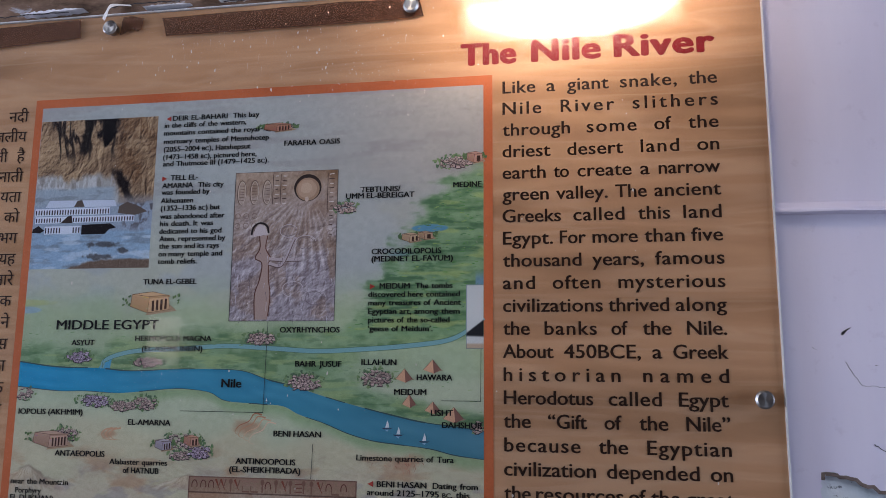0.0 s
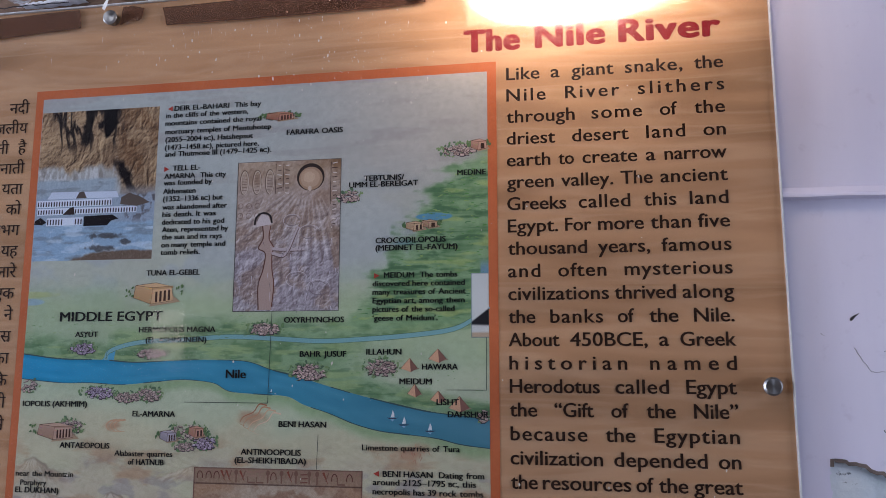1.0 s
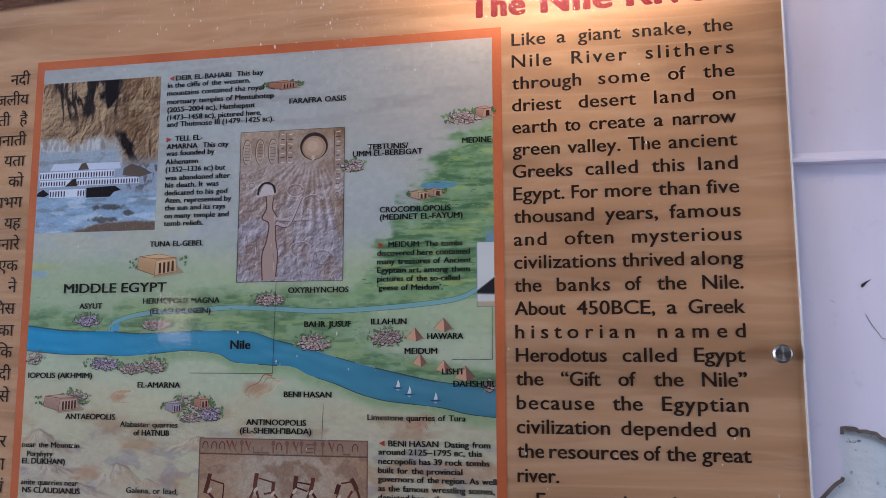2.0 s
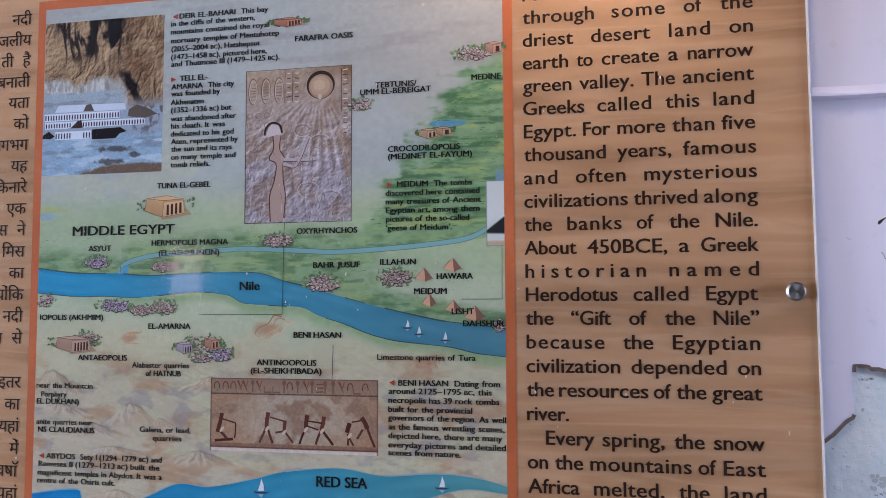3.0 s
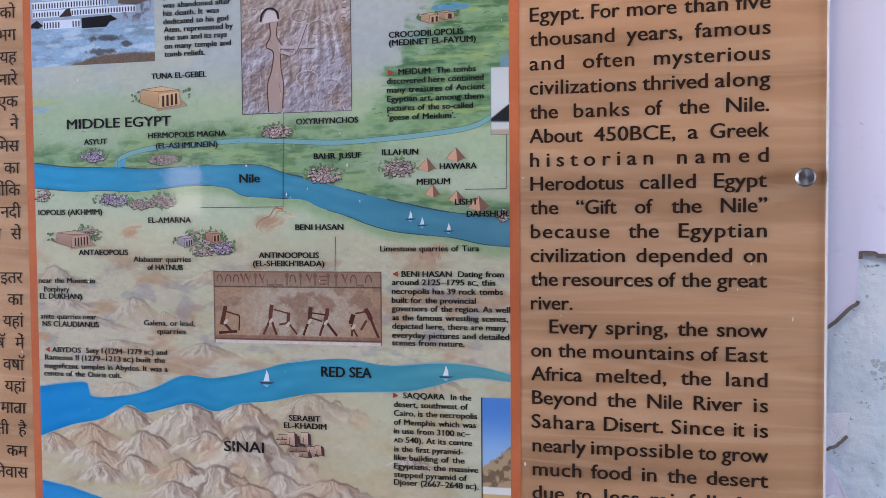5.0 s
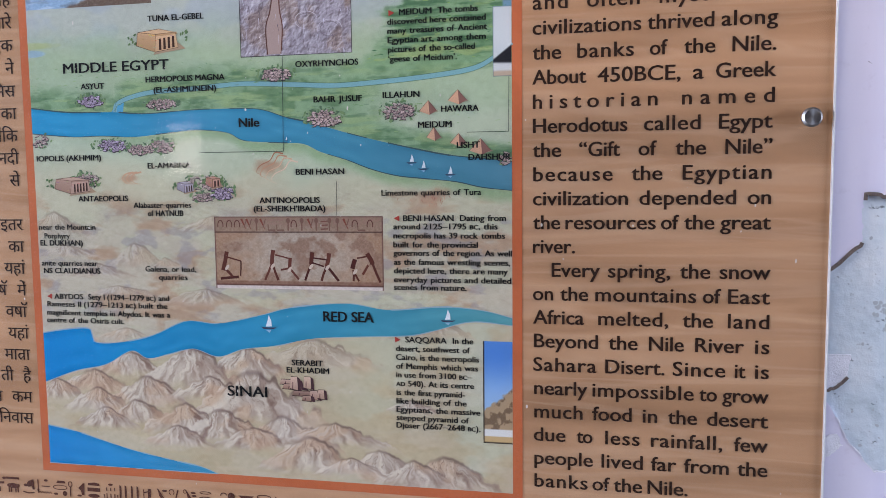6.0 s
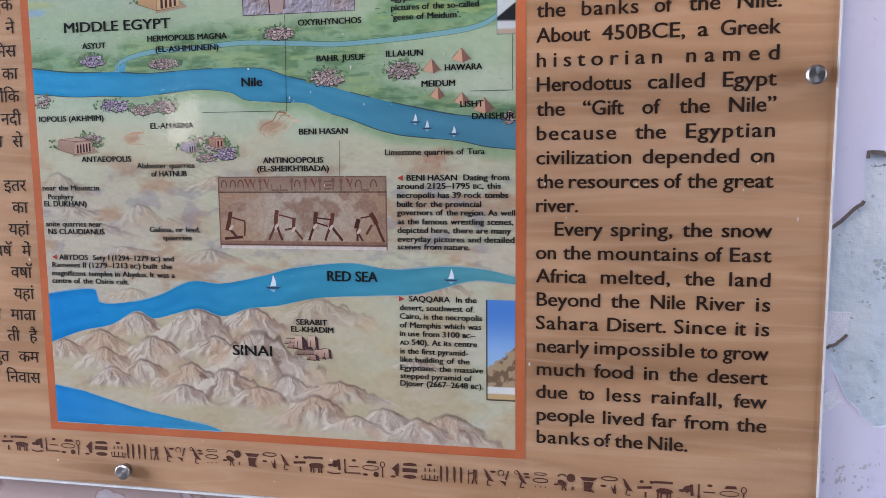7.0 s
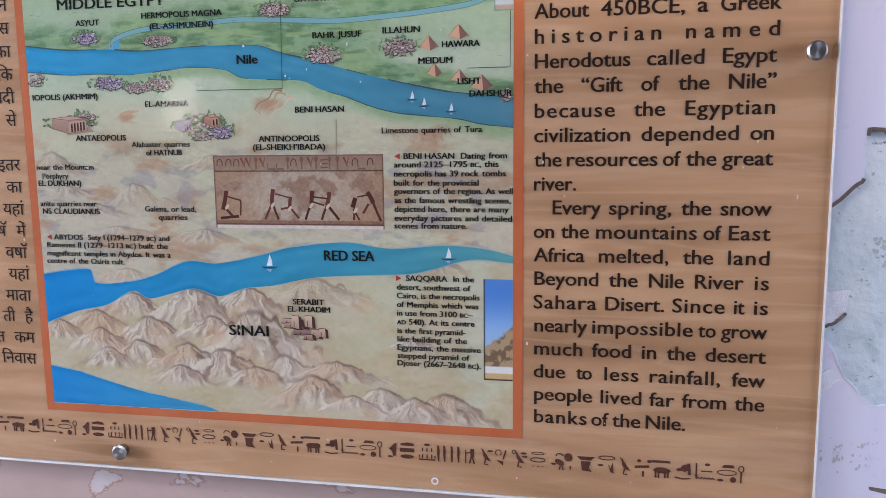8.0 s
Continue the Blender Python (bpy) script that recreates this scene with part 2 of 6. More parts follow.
class Sketch:
    """Flat printed shapes, each a little in front of the one before, with the colour of its ink."""

    def __init__(self, depth):
        self.v, self.f, self.c, self.y = [], [], [], -ply(depth)

    def poly(self, pts, colour, jitter=0.0):
        k = len(self.v)
        cs = colour if isinstance(colour, list) else [colour] * len(pts)
        for (x, z), c in zip(pts, cs):
            self.v.append((x + random.uniform(-jitter, jitter), self.y, z + random.uniform(-jitter, jitter)))
            self.c.append((*lin(*c), 1))
        self.f.append(tuple(range(k, k + len(pts))))
        self.y -= 8e-7

    def stroke(self, pts, width, colour, taper=False):
        """A ribbon along the points, its width in metres."""
        p = [np.array(q, float) for q in pts]
        n = len(p)
        left, right = [], []
        for i in range(n):
            d = p[min(i + 1, n - 1)] - p[max(i - 1, 0)]
            d = np.array((-d[1], d[0])) / (np.hypot(*d) + 1e-9)
            w = width / 2 * (1 - 0.85 * i / (n - 1) if taper else 1)
            left.append(p[i] + d * w)
            right.append(p[i] - d * w)
        k = len(self.v)
        for q in left + right:
            self.v.append((q[0], self.y, q[1]))
            self.c.append((*lin(*colour), 1))
        for i in range(n - 1):
            self.f.append((k + i, k + i + 1, k + n + i + 1, k + n + i))
        self.y -= 8e-7

    def oval(self, x, z, rx, rz, colour, n=14, turn=0.0, jitter=0.0):
        c, s = math.cos(turn), math.sin(turn)
        self.poly([(x + rx * math.cos(a) * c - rz * math.sin(a) * s, z + rx * math.cos(a) * s + rz * math.sin(a) * c) for a in np.linspace(0, 2 * math.pi, n, endpoint=False)], colour, jitter)

    def ring(self, x, z, rx, rz, width, colour, a0=0.0, a1=360.0):
        self.stroke([(x + rx * math.cos(a), z + rz * math.sin(a)) for a in np.radians(np.linspace(a0, a1, 25))], width, colour)

    def done(self, name, parent, material=None, label=""):
        me = bpy.data.meshes.new(name)
        me.from_pydata(self.v, [], self.f)
        ink = me.color_attributes.new("ink", "FLOAT_COLOR", "POINT")
        ink.data.foreach_set("color", np.array(self.c, np.float32).ravel())
        return part(name, me, material or INK, parent, label)


LATTICE = np.random.RandomState(7).rand(256, 256)


def smooth_noise(x, y):
    xi, yi = np.floor(x).astype(int), np.floor(y).astype(int)
    fx, fy = x - xi, y - yi
    fx, fy = fx * fx * (3 - 2 * fx), fy * fy * (3 - 2 * fy)
    g = lambda a, b: LATTICE[a % 256, b % 256]
    return (g(xi, yi) * (1 - fx) + g(xi + 1, yi) * fx) * (1 - fy) + (g(xi, yi + 1) * (1 - fx) + g(xi + 1, yi + 1) * fx) * fy


def fbm(x, y, octaves=4, rough=0.5):
    total, amp, norm = 0, 1.0, 0
    for k in range(octaves):
        total = total + amp * smooth_noise(x * 2 ** k + 17.3 * k, y * 2 ** k + 5.1 * k)
        norm, amp = norm + amp, amp * rough
    return total / norm


def step(a, b, x):
    t = np.clip((x - a) / (b - a), 0, 1)
    return t * t * (3 - 2 * t)


def over(img, colour, alpha):
    """Lays a flat ink, given as 0..255, over the picture by alpha."""
    return img + (np.array(colour, float) - img) * np.clip(alpha, 0, 1)[..., None]


def printed(name, x0, x1, z0, z1, pitch, depth, paint, parent, label=""):
    """A printed picture: a fine flat sheet whose ink is worked out by paint(x, z)."""
    nx, nz = int((x1 - x0) / pitch) + 1, int((z1 - z0) / pitch) + 1
    gx, gz = np.meshgrid(np.linspace(x0, x1, nx), np.linspace(z0, z1, nz))
    img = np.clip(paint(gx, gz), 0, 255) / 255
    rgb = np.where(img <= 0.04, img / 12.92, ((img + 0.055) / 1.055) ** 2.4)
    co = np.stack([gx, np.full_like(gx, -ply(depth)), gz], -1).reshape(-1, 3).astype(np.float32)
    i = (np.arange(nz - 1)[:, None] * nx + np.arange(nx - 1)[None, :]).ravel()
    quads = np.stack([i, i + 1, i + nx + 1, i + nx], -1).astype(np.int32)
    me = bpy.data.meshes.new(name)
    me.vertices.add(len(co))
    me.vertices.foreach_set("co", co.ravel())
    me.loops.add(quads.size)
    me.loops.foreach_set("vertex_index", quads.ravel())
    me.polygons.add(len(quads))
    me.polygons.foreach_set("loop_start", np.arange(0, quads.size, 4, dtype=np.int32))
    me.update(calc_edges=True)
    ink = me.color_attributes.new("ink", "FLOAT_COLOR", "POINT")
    ink.data.foreach_set("color", np.concatenate([rgb.reshape(-1, 3), np.ones((len(co), 1))], 1).astype(np.float32).ravel())
    return part(name, me, INK, parent, label)


def type_set(words, spacing=1.0):
    """Outlines of words in the built-in font at size 1: corners, triangles and width, each from x = 0."""
    obs = []
    gaps = spacing if isinstance(spacing, list) else [spacing] * len(words)
    for w, gap in zip(words, gaps):
        c = bpy.data.curves.new("type", "FONT")
        c.body, c.resolution_u, c.space_character = w, 3, gap
        obs.append(new("type", c))
    bpy.context.view_layer.update()
    deps = bpy.context.evaluated_depsgraph_get()
    out = []
    for ob in obs:
        me = bpy.data.meshes.new_from_object(ob.evaluated_get(deps))
        me.calc_loop_triangles()
        co, tri = np.empty(len(me.vertices) * 3, np.float32), np.empty(len(me.loop_triangles) * 3, np.int32)
        me.vertices.foreach_get("co", co)
        me.loop_triangles.foreach_get("vertices", tri)
        co, tri = co.reshape(-1, 3)[:, :2], tri.reshape(-1, 3)
        co[:, 0] -= co[:, 0].min()
        out.append((co, tri, float(co[:, 0].max())))
        bpy.data.meshes.remove(me)
        c = ob.data
        bpy.data.objects.remove(ob)
        bpy.data.curves.remove(c)
    return out


def set_on_panel(name, co, tri, x, z, sx, sz, depth, bx=0.0, bz=0.0):
    """Stands a flat word up on the panel; bx and bz fatten its strokes to each side."""
    shifts = [(0, 0)] if not bx else [(0, 0), (-bx, 0), (bx, 0)] if not bz else [(0, 0), (-bx, 0), (bx, 0), (0, bz), (0, -bz), (-0.7 * bx, 0.7 * bz), (0.7 * bx, 0.7 * bz), (0.7 * bx, -0.7 * bz), (-0.7 * bx, -0.7 * bz)]
    verts, faces = [], []
    for k, (dx, dz) in enumerate(shifts):
        verts.append(np.stack([x + co[:, 0] * sx + dx, np.full(len(co), -ply(depth) - 1e-6 * k), z + co[:, 1] * sz + dz], -1))
        faces.append(tri + k * len(co))
    me = bpy.data.meshes.new(name)
    me.from_pydata(np.concatenate(verts).tolist(), [], np.concatenate(faces).tolist())
    return me


# ---------------------------------------------------------------- the room
def slab(name, x0, x1, y0, y1, z0, z1, material, label, category):
    return tagged(part(name, boxed(x0, x1, y0, y1, z0, z1), material), label, category, kind="structure")


# unseen room shell; ceiling and far wall are kept dark so the acrylic mirrors little
slab("floor", -3.2, 4.4, -3.6, 0.25, -0.12, 0.0, FLOOR, "grey stone floor of the gallery", "floor")
slab("ceiling", -3.2, 4.4, -3.6, 0.25, 2.9, 3.02, CEIL, "plain grey ceiling", "ceiling")


def side_fill_wall(name, x0, x1):
    """An unseen side wall, with a wide opening added for the side fill lamp."""
    bm = bmesh.new()
    for a in ((-3.6, -1.95, 0.0, 2.9), (-0.35, 0.25, 0.0, 2.9), (-1.95, -0.35, 0.0, 0.7), (-1.95, -0.35, 2.4, 2.9)):
        box(bm, x0, x1, a[0], a[1], a[2], a[3])
    tagged(part(name, bm, ROOM), "plain pale unseen wall with an opening added for the side fill", "wall", kind="structure")


slab("wall_south", -3.2, 4.4, -3.75, -3.6, 0.0, 2.9, FARWALL, "unseen far wall, dark brown to keep the acrylic's reflection weak", "wall")
side_fill_wall("wall_west", -3.35, -3.2)
side_fill_wall("wall_east", 4.4, 4.55)


def jagged(pts, size, rng, n=6):
    """Breaks a line between control points into small uneven steps."""
    out = []
    for (xa, za), (xb, zb) in zip(pts, pts[1:]):
        for k in range(n):
            t = k / n
            j = 0 if k == 0 else size
            out.append((xa + (xb - xa) * t + rng.uniform(-j, j), za + (zb - za) * t + rng.uniform(-j, j)))
    return out + [pts[-1]]


def skin(name, outline, material, parent, y=0.012, thick=0.004, label=""):
    """A coat of paint and plaster with an uneven outline and real thickness."""
    bm = bmesh.new()
    vs = [bm.verts.new((x, y, z)) for x, z in outline]
    f = bm.faces.new(vs)
    ext = bmesh.ops.extrude_face_region(bm, geom=[f])
    bmesh.ops.translate(bm, vec=(0, thick, 0), verts=[v for v in ext["geom"] if isinstance(v, bmesh.types.BMVert)])
    bmesh.ops.recalc_face_normals(bm, faces=bm.faces[:])
    bmesh.ops.triangulate(bm, faces=[f for f in bm.faces if len(f.verts) > 4])
    return part(name, bm, material, parent, label)


def north_wall():
    rng = random.Random(4)
    wall = slab("wall_north", -3.2, 4.4, 0.016, 0.25, 0.0, 2.9, PLASTER, "lavender-white plaster wall with cracks and peeled patches", "wall")
    upper = jagged([(0.60, 1.20), (0.79, 1.206), (0.832, 1.2335), (0.846, 1.247), (0.8585, 1.259)], 0.0010, rng)
    upper += jagged([(0.8588, 1.262), (0.857, 1.285), (0.8602, 1.3043), (0.884, 1.300), (0.915, 1.288), (0.96, 1.283), (1.05, 1.25), (1.12, 1.20)], 0.0014, rng)
    lower = jagged([(0.60, 1.16), (0.79, 1.15), (0.8354, 1.1016), (0.8496, 1.0715), (0.8755, 1.0392), (0.8902, 1.0412), (0.94, 1.05), (1.04, 1.09), (1.12, 1.20)], 0.0009, rng)
    top = [(4.4, 1.20), (4.4, 2.9), (0.62, 2.9), (0.60, 1.80)]
    skin("paint_coat", upper + top, PAINT, wall, label="lavender paint with a chipped lower edge")
    skin("paint_coat", lower + [(4.4, 1.20), (4.4, 0.0), (0.782, 0.0), (0.782, 0.972), (0.60, 0.972)], PAINT, wall, label="lavender paint below the bare patch")
    skin("paint_coat", [(-3.2, 0.97), (0.60, 0.97), (0.60, 1.79), (-3.2, 1.79)], PAINT, wall)
    skin("lower_coat", [(-3.2, 0.0), (0.78, 0.0), (0.78, 0.97), (-3.2, 0.97)], LOWERCOAT, wall, label="mauve-brown wall below the panel with pale peeled patches")
    # dark strip under the broken upper edge of the paint: its shade, drawn as colour
    edge_shade = Sketch(-0.0118)
    lip = [p for p in upper if p[0] > 0.825]
    first = [p for p in lip if p[0] < 0.8589 and p[1] < 1.2605]
    second = [p for p in lip if p[1] > 1.28 and p[0] > 0.8598]
    for run, w in ((first, 0.0036), (second, 0.0036)):
        edge_shade.stroke([(x, z - 0.0018 + rng.uniform(-0.0006, 0.0006)) for x, z in run], w, (90, 80, 76))
    edge_shade.done("chipped_edge_and_shade", wall, CHIP_AND_SHADE, "dark brown strip for the shade under the broken paint edge")
    # highlight on the lip where the lower coat has broken away, drawn in flake white
    lip_light = Sketch(-0.0114)
    lip_light.stroke([(x, z + 0.0006) for x, z in lower if 0.838 < x < 1.0], 0.0014, (232, 232, 240))
    lip_light.done("lip_highlight", wall, FLAKE, "white line for the light caught by the broken paint edge")
    # leftover flake of paint in the bare patch
    skin("paint_flake", jagged([(0.80, 1.152), (0.853, 1.151), (0.8505, 1.131), (0.842, 1.122), (0.829, 1.116), (0.80, 1.112), (0.80, 1.152)], 0.0008, rng)[:-1], FLAKE, wall, y=0.0135, thick=0.002, label="leftover flake of pale paint")
    skin("paint_flake", jagged([(0.81, 1.062), (0.842, 1.075), (0.8475, 1.064), (0.836, 1.053), (0.81, 1.05), (0.81, 1.062)], 0.0012, rng)[:-1], FLAKE, wall, y=0.0112, thick=0.001)
    # the same drawn shade below the flake's lower edge
    rim = Sketch(-0.0132)
    rim.stroke(jagged([(0.80, 1.1105), (0.829, 1.1145), (0.842, 1.1205), (0.8505, 1.1295)], 0.0006, rng), 0.0032, (100, 88, 86))
    rim.done("chipped_edge_and_shade", wall, CHIP_AND_SHADE)
    # cracks and a chip
    cracks = Sketch(-0.0116)
    for pts, w in (([(0.8875, 1.4085), (0.893, 1.3985), (0.9005, 1.3865), (0.905, 1.3850), (0.914, 1.3855), (0.924, 1.3830), (0.95, 1.378), (0.99, 1.366)], 0.0008),
                   ([(0.908, 1.331), (0.915, 1.3255), (0.925, 1.3235), (0.96, 1.314)], 0.0010),
                   ([(0.914, 1.405), (0.918, 1.4052)], 0.0007), ([(0.858, 1.4225), (0.862, 1.4205)], 0.0006)):
        run = jagged(pts, 0.0006, rng, 4)
        cracks.stroke(run, w * 0.8, (40, 38, 42), True)
    cracks.poly([(0.8852, 1.4350), (0.8860, 1.4376), (0.8900, 1.4400), (0.8955, 1.4424), (0.8908, 1.4386), (0.8886, 1.4360), (0.8868, 1.4342)], (26, 26, 30))
    chip = Sketch(-0.0116)
    chip.poly([(0.8795, 0.9590), (0.900, 0.9570), (0.930, 0.952), (0.930, 0.947), (0.900, 0.9515), (0.8805, 0.9555)], (70, 60, 56))
    chip.done("chipped_edge_and_shade", wall, CHIP_AND_SHADE)
    cracks.done("crack", wall, CRACK, "thin dark cracks in the paint")
    # pock marks in the bare plaster and scuffs on the paint
    marks = Sketch(-0.01585)
    for _ in range(70):
        x, z, r = rng.uniform(0.835, 1.0), rng.uniform(1.06, 1.27), rng.uniform(0.0006, 0.0016)
        if rng.random() < 0.4:
            x, z, r = rng.gauss(0.882, 0.008), rng.gauss(1.188, 0.010), rng.uniform(0.001, 0.0028)
        marks.oval(x, z, r * rng.uniform(0.8, 1.7), r, (172, 178, 184), 8, rng.uniform(0, 3), r * 0.3)
    marks.done("pock_mark", wall)["kind"] = "stuff"
    scuff = Sketch(-0.01175)
    for _ in range(34):
        x, z, r = rng.gauss(0.862, 0.014), rng.gauss(0.992, 0.010), rng.uniform(0.0004, 0.0017)
        scuff.oval(max(x, 0.835), z, r, r * rng.uniform(0.7, 2.2), (190, 185, 194), 7, 0, r * 0.4)
    scuff.done("scuff_mark", wall)["kind"] = "stuff"
    return wall


def ledge():
    """The painted string course: a shallow moulding with a bevelled top."""
    bm = bmesh.new()
    prof = [(0.012, 1.5680), (0.010, 1.5678), (0.003, 1.5610), (0.002, 1.5590), (0.002, 1.5570), (0.012, 1.5555)]
    rows = []
    rng = random.Random(2)
    for x in np.linspace(0.8295, 4.4, 120):
        w = rng.uniform(-0.0005, 0.0005) - 0.012 * (x - 0.83) * 0.2
        rows.append([bm.verts.new((x, y + rng.uniform(-0.0003, 0.0003), z + w)) for y, z in prof])
    for a, b in zip(rows, rows[1:]):
        for k in range(len(prof) - 1):
            bm.faces.new((a[k], a[k + 1], b[k + 1], b[k]))
    bmesh.ops.recalc_face_normals(bm, faces=bm.faces[:])
    tagged(part("trim", bm, PAINT), "narrow lavender plaster moulding across the wall", "moulding", kind="structure")


def broken_top():
    """Rough broken mortar and lime flakes above the panel."""
    rng = random.Random(9)
    bm = bmesh.new()
    nx, nz = 150, 50
    grid = []
    for j in range(nz):
        row = []
        for i in range(nx):
            x, z = -0.35 + 0.97 * i / (nx - 1), 1.79 + 0.30 * j / (nz - 1)
            h = noise.fractal((x * 14, z * 26, 3.3), 0.6, 2.0, 5) * 0.012
            row.append(bm.verts.new((x, max(min(0.015, 0.006 - h), 0.006 if z < 1.823 else -0.02), z)))
        grid.append(row)
    for a, b in zip(grid, grid[1:]):
        for i in range(nx - 1):
            bm.faces.new((a[i], a[i + 1], b[i + 1], b[i]))
    for f in bm.faces:
        f.smooth = True
    wall = part("broken_plaster", bm, RUBBLE)
    tagged(wall, "rough brown broken mortar above the panel", "plaster", kind="structure")
    for x, z, w, h, tilt in ((0.005, 1.8275, 0.085, 0.0045, 0.02), (0.155, 1.8262, 0.06, 0.0022, 0.0), (0.245, 1.8290, 0.05, 0.0030, 0.02), (0.415, 1.8290, 0.075, 0.0075, 0.04), (0.33, 1.8260, 0.05, 0.0022, 0.0)):
        n = 26
        upper = [(x + w * (k / n - 0.5), z + tilt * w * (k / n - 0.5) + h * rng.uniform(0.1, 0.75) * math.sin(math.pi * (k + 0.5) / (n + 1))) for k in range(n + 1)]
        under = [(x + w * (k / n - 0.5) + rng.uniform(-0.001, 0.001), z + tilt * w * (k / n - 0.5) - h * rng.uniform(0.1, 0.6) * math.sin(math.pi * (k + 0.5) / (n + 1))) for k in range(n, -1, -1)]
        pts = upper + under
        skin("lime_flake", pts, FLAKE, wall, y=-0.008 + rng.uniform(-0.002, 0.002), thick=0.012)
    for x, z, w in ((-0.02, 1.8235, 0.10), (0.13, 1.8265, 0.09), (0.29, 1.8225, 0.12)):
        gap = Sketch(0.0096)
        gap.stroke(jagged([(x - w / 2, z), (x, z + 0.002), (x + w / 2, z + 0.001)], 0.0012, rng, 8), 0.0014, (40, 36, 34))
        gap.done("crack", wall, CRACK)


north_wall()
ledge()
broken_top()


# ---------------------------------------------------------------- lamps
def picture_light():
    thing = tagged(new("picture_light"), "black picture light on an arm over the panel, glowing warm", "lamp")
    thing.location = (0.63, -0.23, 1.92)
    m = look((0.63, -0.22, 1.900), (0.62, 0.0, 1.66))
    bm = bmesh.new()
    for a in ((-0.165, 0.165, -0.05, 0.05, 0.012, 0.055), (-0.165, 0.165, 0.042, 0.05, -0.02, 0.012), (-0.165, 0.165, -0.05, -0.042, -0.02, 0.012), (-0.173, -0.165, -0.05, 0.05, -0.02, 0.055), (0.165, 0.173, -0.05, 0.05, -0.02, 0.055)):
        box(bm, *a, bevel=0.002)
    bmesh.ops.transform(bm, matrix=m, verts=bm.verts[:])
    part("housing", bm, DARKMETAL, thing)
    bm = boxed(-0.15, 0.15, -0.035, 0.035, 0.004, 0.008)
    bmesh.ops.transform(bm, matrix=m, verts=bm.verts[:])
    part("lamp_glass", bm, WARMGLASS, thing, "glowing warm glass")
    bm = bmesh.new()
    bmesh.ops.create_cone(bm, cap_ends=True, segments=16, radius1=0.009, radius2=0.009, depth=0.36, matrix=look((0.63, -0.12, 2.04), (0.63, 0.016, 2.16)))
    part("arm", bm, DARKMETAL, thing)
    part("wall_plate", boxed(0.59, 0.67, 0.0, 0.011, 2.12, 2.24, bevel=0.003), DARKMETAL, thing)


# Unseen fixture, added to hold the top fill.
def top_fill_light():
    thing = tagged(new("top_fill_light"), "unseen white strip light added under the ceiling as top fill", "lamp")
    thing.location = (-0.35, -1.12, 2.86)
    part("frame", boxed(-1.35, 0.65, -1.42, -0.82, 2.83, 2.9, bevel=0.006), ROOM, thing)
    part("diffuser", boxed(-1.31, 0.61, -1.38, -0.86, 2.812, 2.83), FILLGLASS, thing)


def wall_lamp():
    """A small lit box on the far wall, whose glint shows in the acrylic."""
    thing = tagged(new("wall_lamp"), "small warm light box on the far wall", "lamp")
    thing.location = (-1.83, -3.6, 1.40)
    part("frame", boxed(-1.95, -1.71, -3.6, -3.545, 1.38, 1.72, bevel=0.006), DARKMETAL, thing)
    part("diffuser", boxed(-1.93, -1.73, -3.545, -3.535, 1.40, 1.70), GLOWBOX, thing, "glowing frosted diffuser")


picture_light()
top_fill_light()
wall_lamp()


# ---------------------------------------------------------------- the information panel
X0, X1, Z0, Z1 = -0.33, 0.8265, 0.927, 1.8205   # the sheet
W, MZ0, MZ1 = 0.535, 1.0, 1.7065               # the map inside its band

panel = tagged(new("information_panel"), "large printed river map panel under clear acrylic on steel standoffs", "information panel")
panel.location = (0.25, 0.004, Z0)
part("backing_board", boxed(X0 + 0.002, X1 - 0.0035, 0.0, 0.003, Z0 + 0.003, Z1 - 0.002), BOARD, panel, "thin grey backing board")


def sheet_face():
    bm = bmesh.new()
    vs = [bm.verts.new((x, -0.0030, z)) for x, z in ((X0, Z0), (X1, Z0), (X1, Z1), (X0, Z1))]
    bm.faces.new(vs)
    ob = part("acrylic_face", bm, SHEET, panel, "clear dusty acrylic face")
    ob.visible_shadow = False
    bm = bmesh.new()
    for a in ((X1 - 0.0005, X1 + 0.0014, Z0, Z1), (X0 - 0.002, X0, Z0, Z1), (X0, X1, Z0 - 0.0022, Z0 + 0.0005), (X0, X1, Z1 - 0.0005, Z1 + 0.0012)):
        box(bm, a[0], a[1], -0.0030, 0.0035, a[2], a[3], bevel=0.0006)
    part("acrylic_edge", bm, EDGE, panel, "polished pale edge of the acrylic")


def flat_sheet(name, x0, x1, z0, z1, depth, material, label):
    bm = bmesh.new()
    bm.faces.new([bm.verts.new((x, -depth, z)) for x, z in ((x0, z0), (x1, z0), (x1, z1), (x0, z1))])
    return part(name, bm, material, panel, label)


sheet_face()
flat_sheet("sand_ground", X0 + 0.001, X1 - 0.0005, Z0 + 0.001, Z1 - 0.001, 0.0004, SAND, "tan print of rippled sand")
flat_sheet("orange_band", -0.0098, 0.5448, 0.9905, 1.7172, 0.0008, BAND, "orange-brown band framing the map")


# ---- the map picture
RIVER_N = curve_through([(0.0, 1.4040), (0.0477, 1.3984), (0.0991, 1.3973), (0.1396, 1.3945), (0.1987, 1.397), (0.2518, 1.3968), (0.2756, 1.3945), (0.2994, 1.3866), (0.3274, 1.38), (0.3642, 1.3693), (0.3959, 1.3609), (0.4314, 1.3526), (0.4706, 1.3445), (0.5048, 1.3407), (W, 1.3368)])
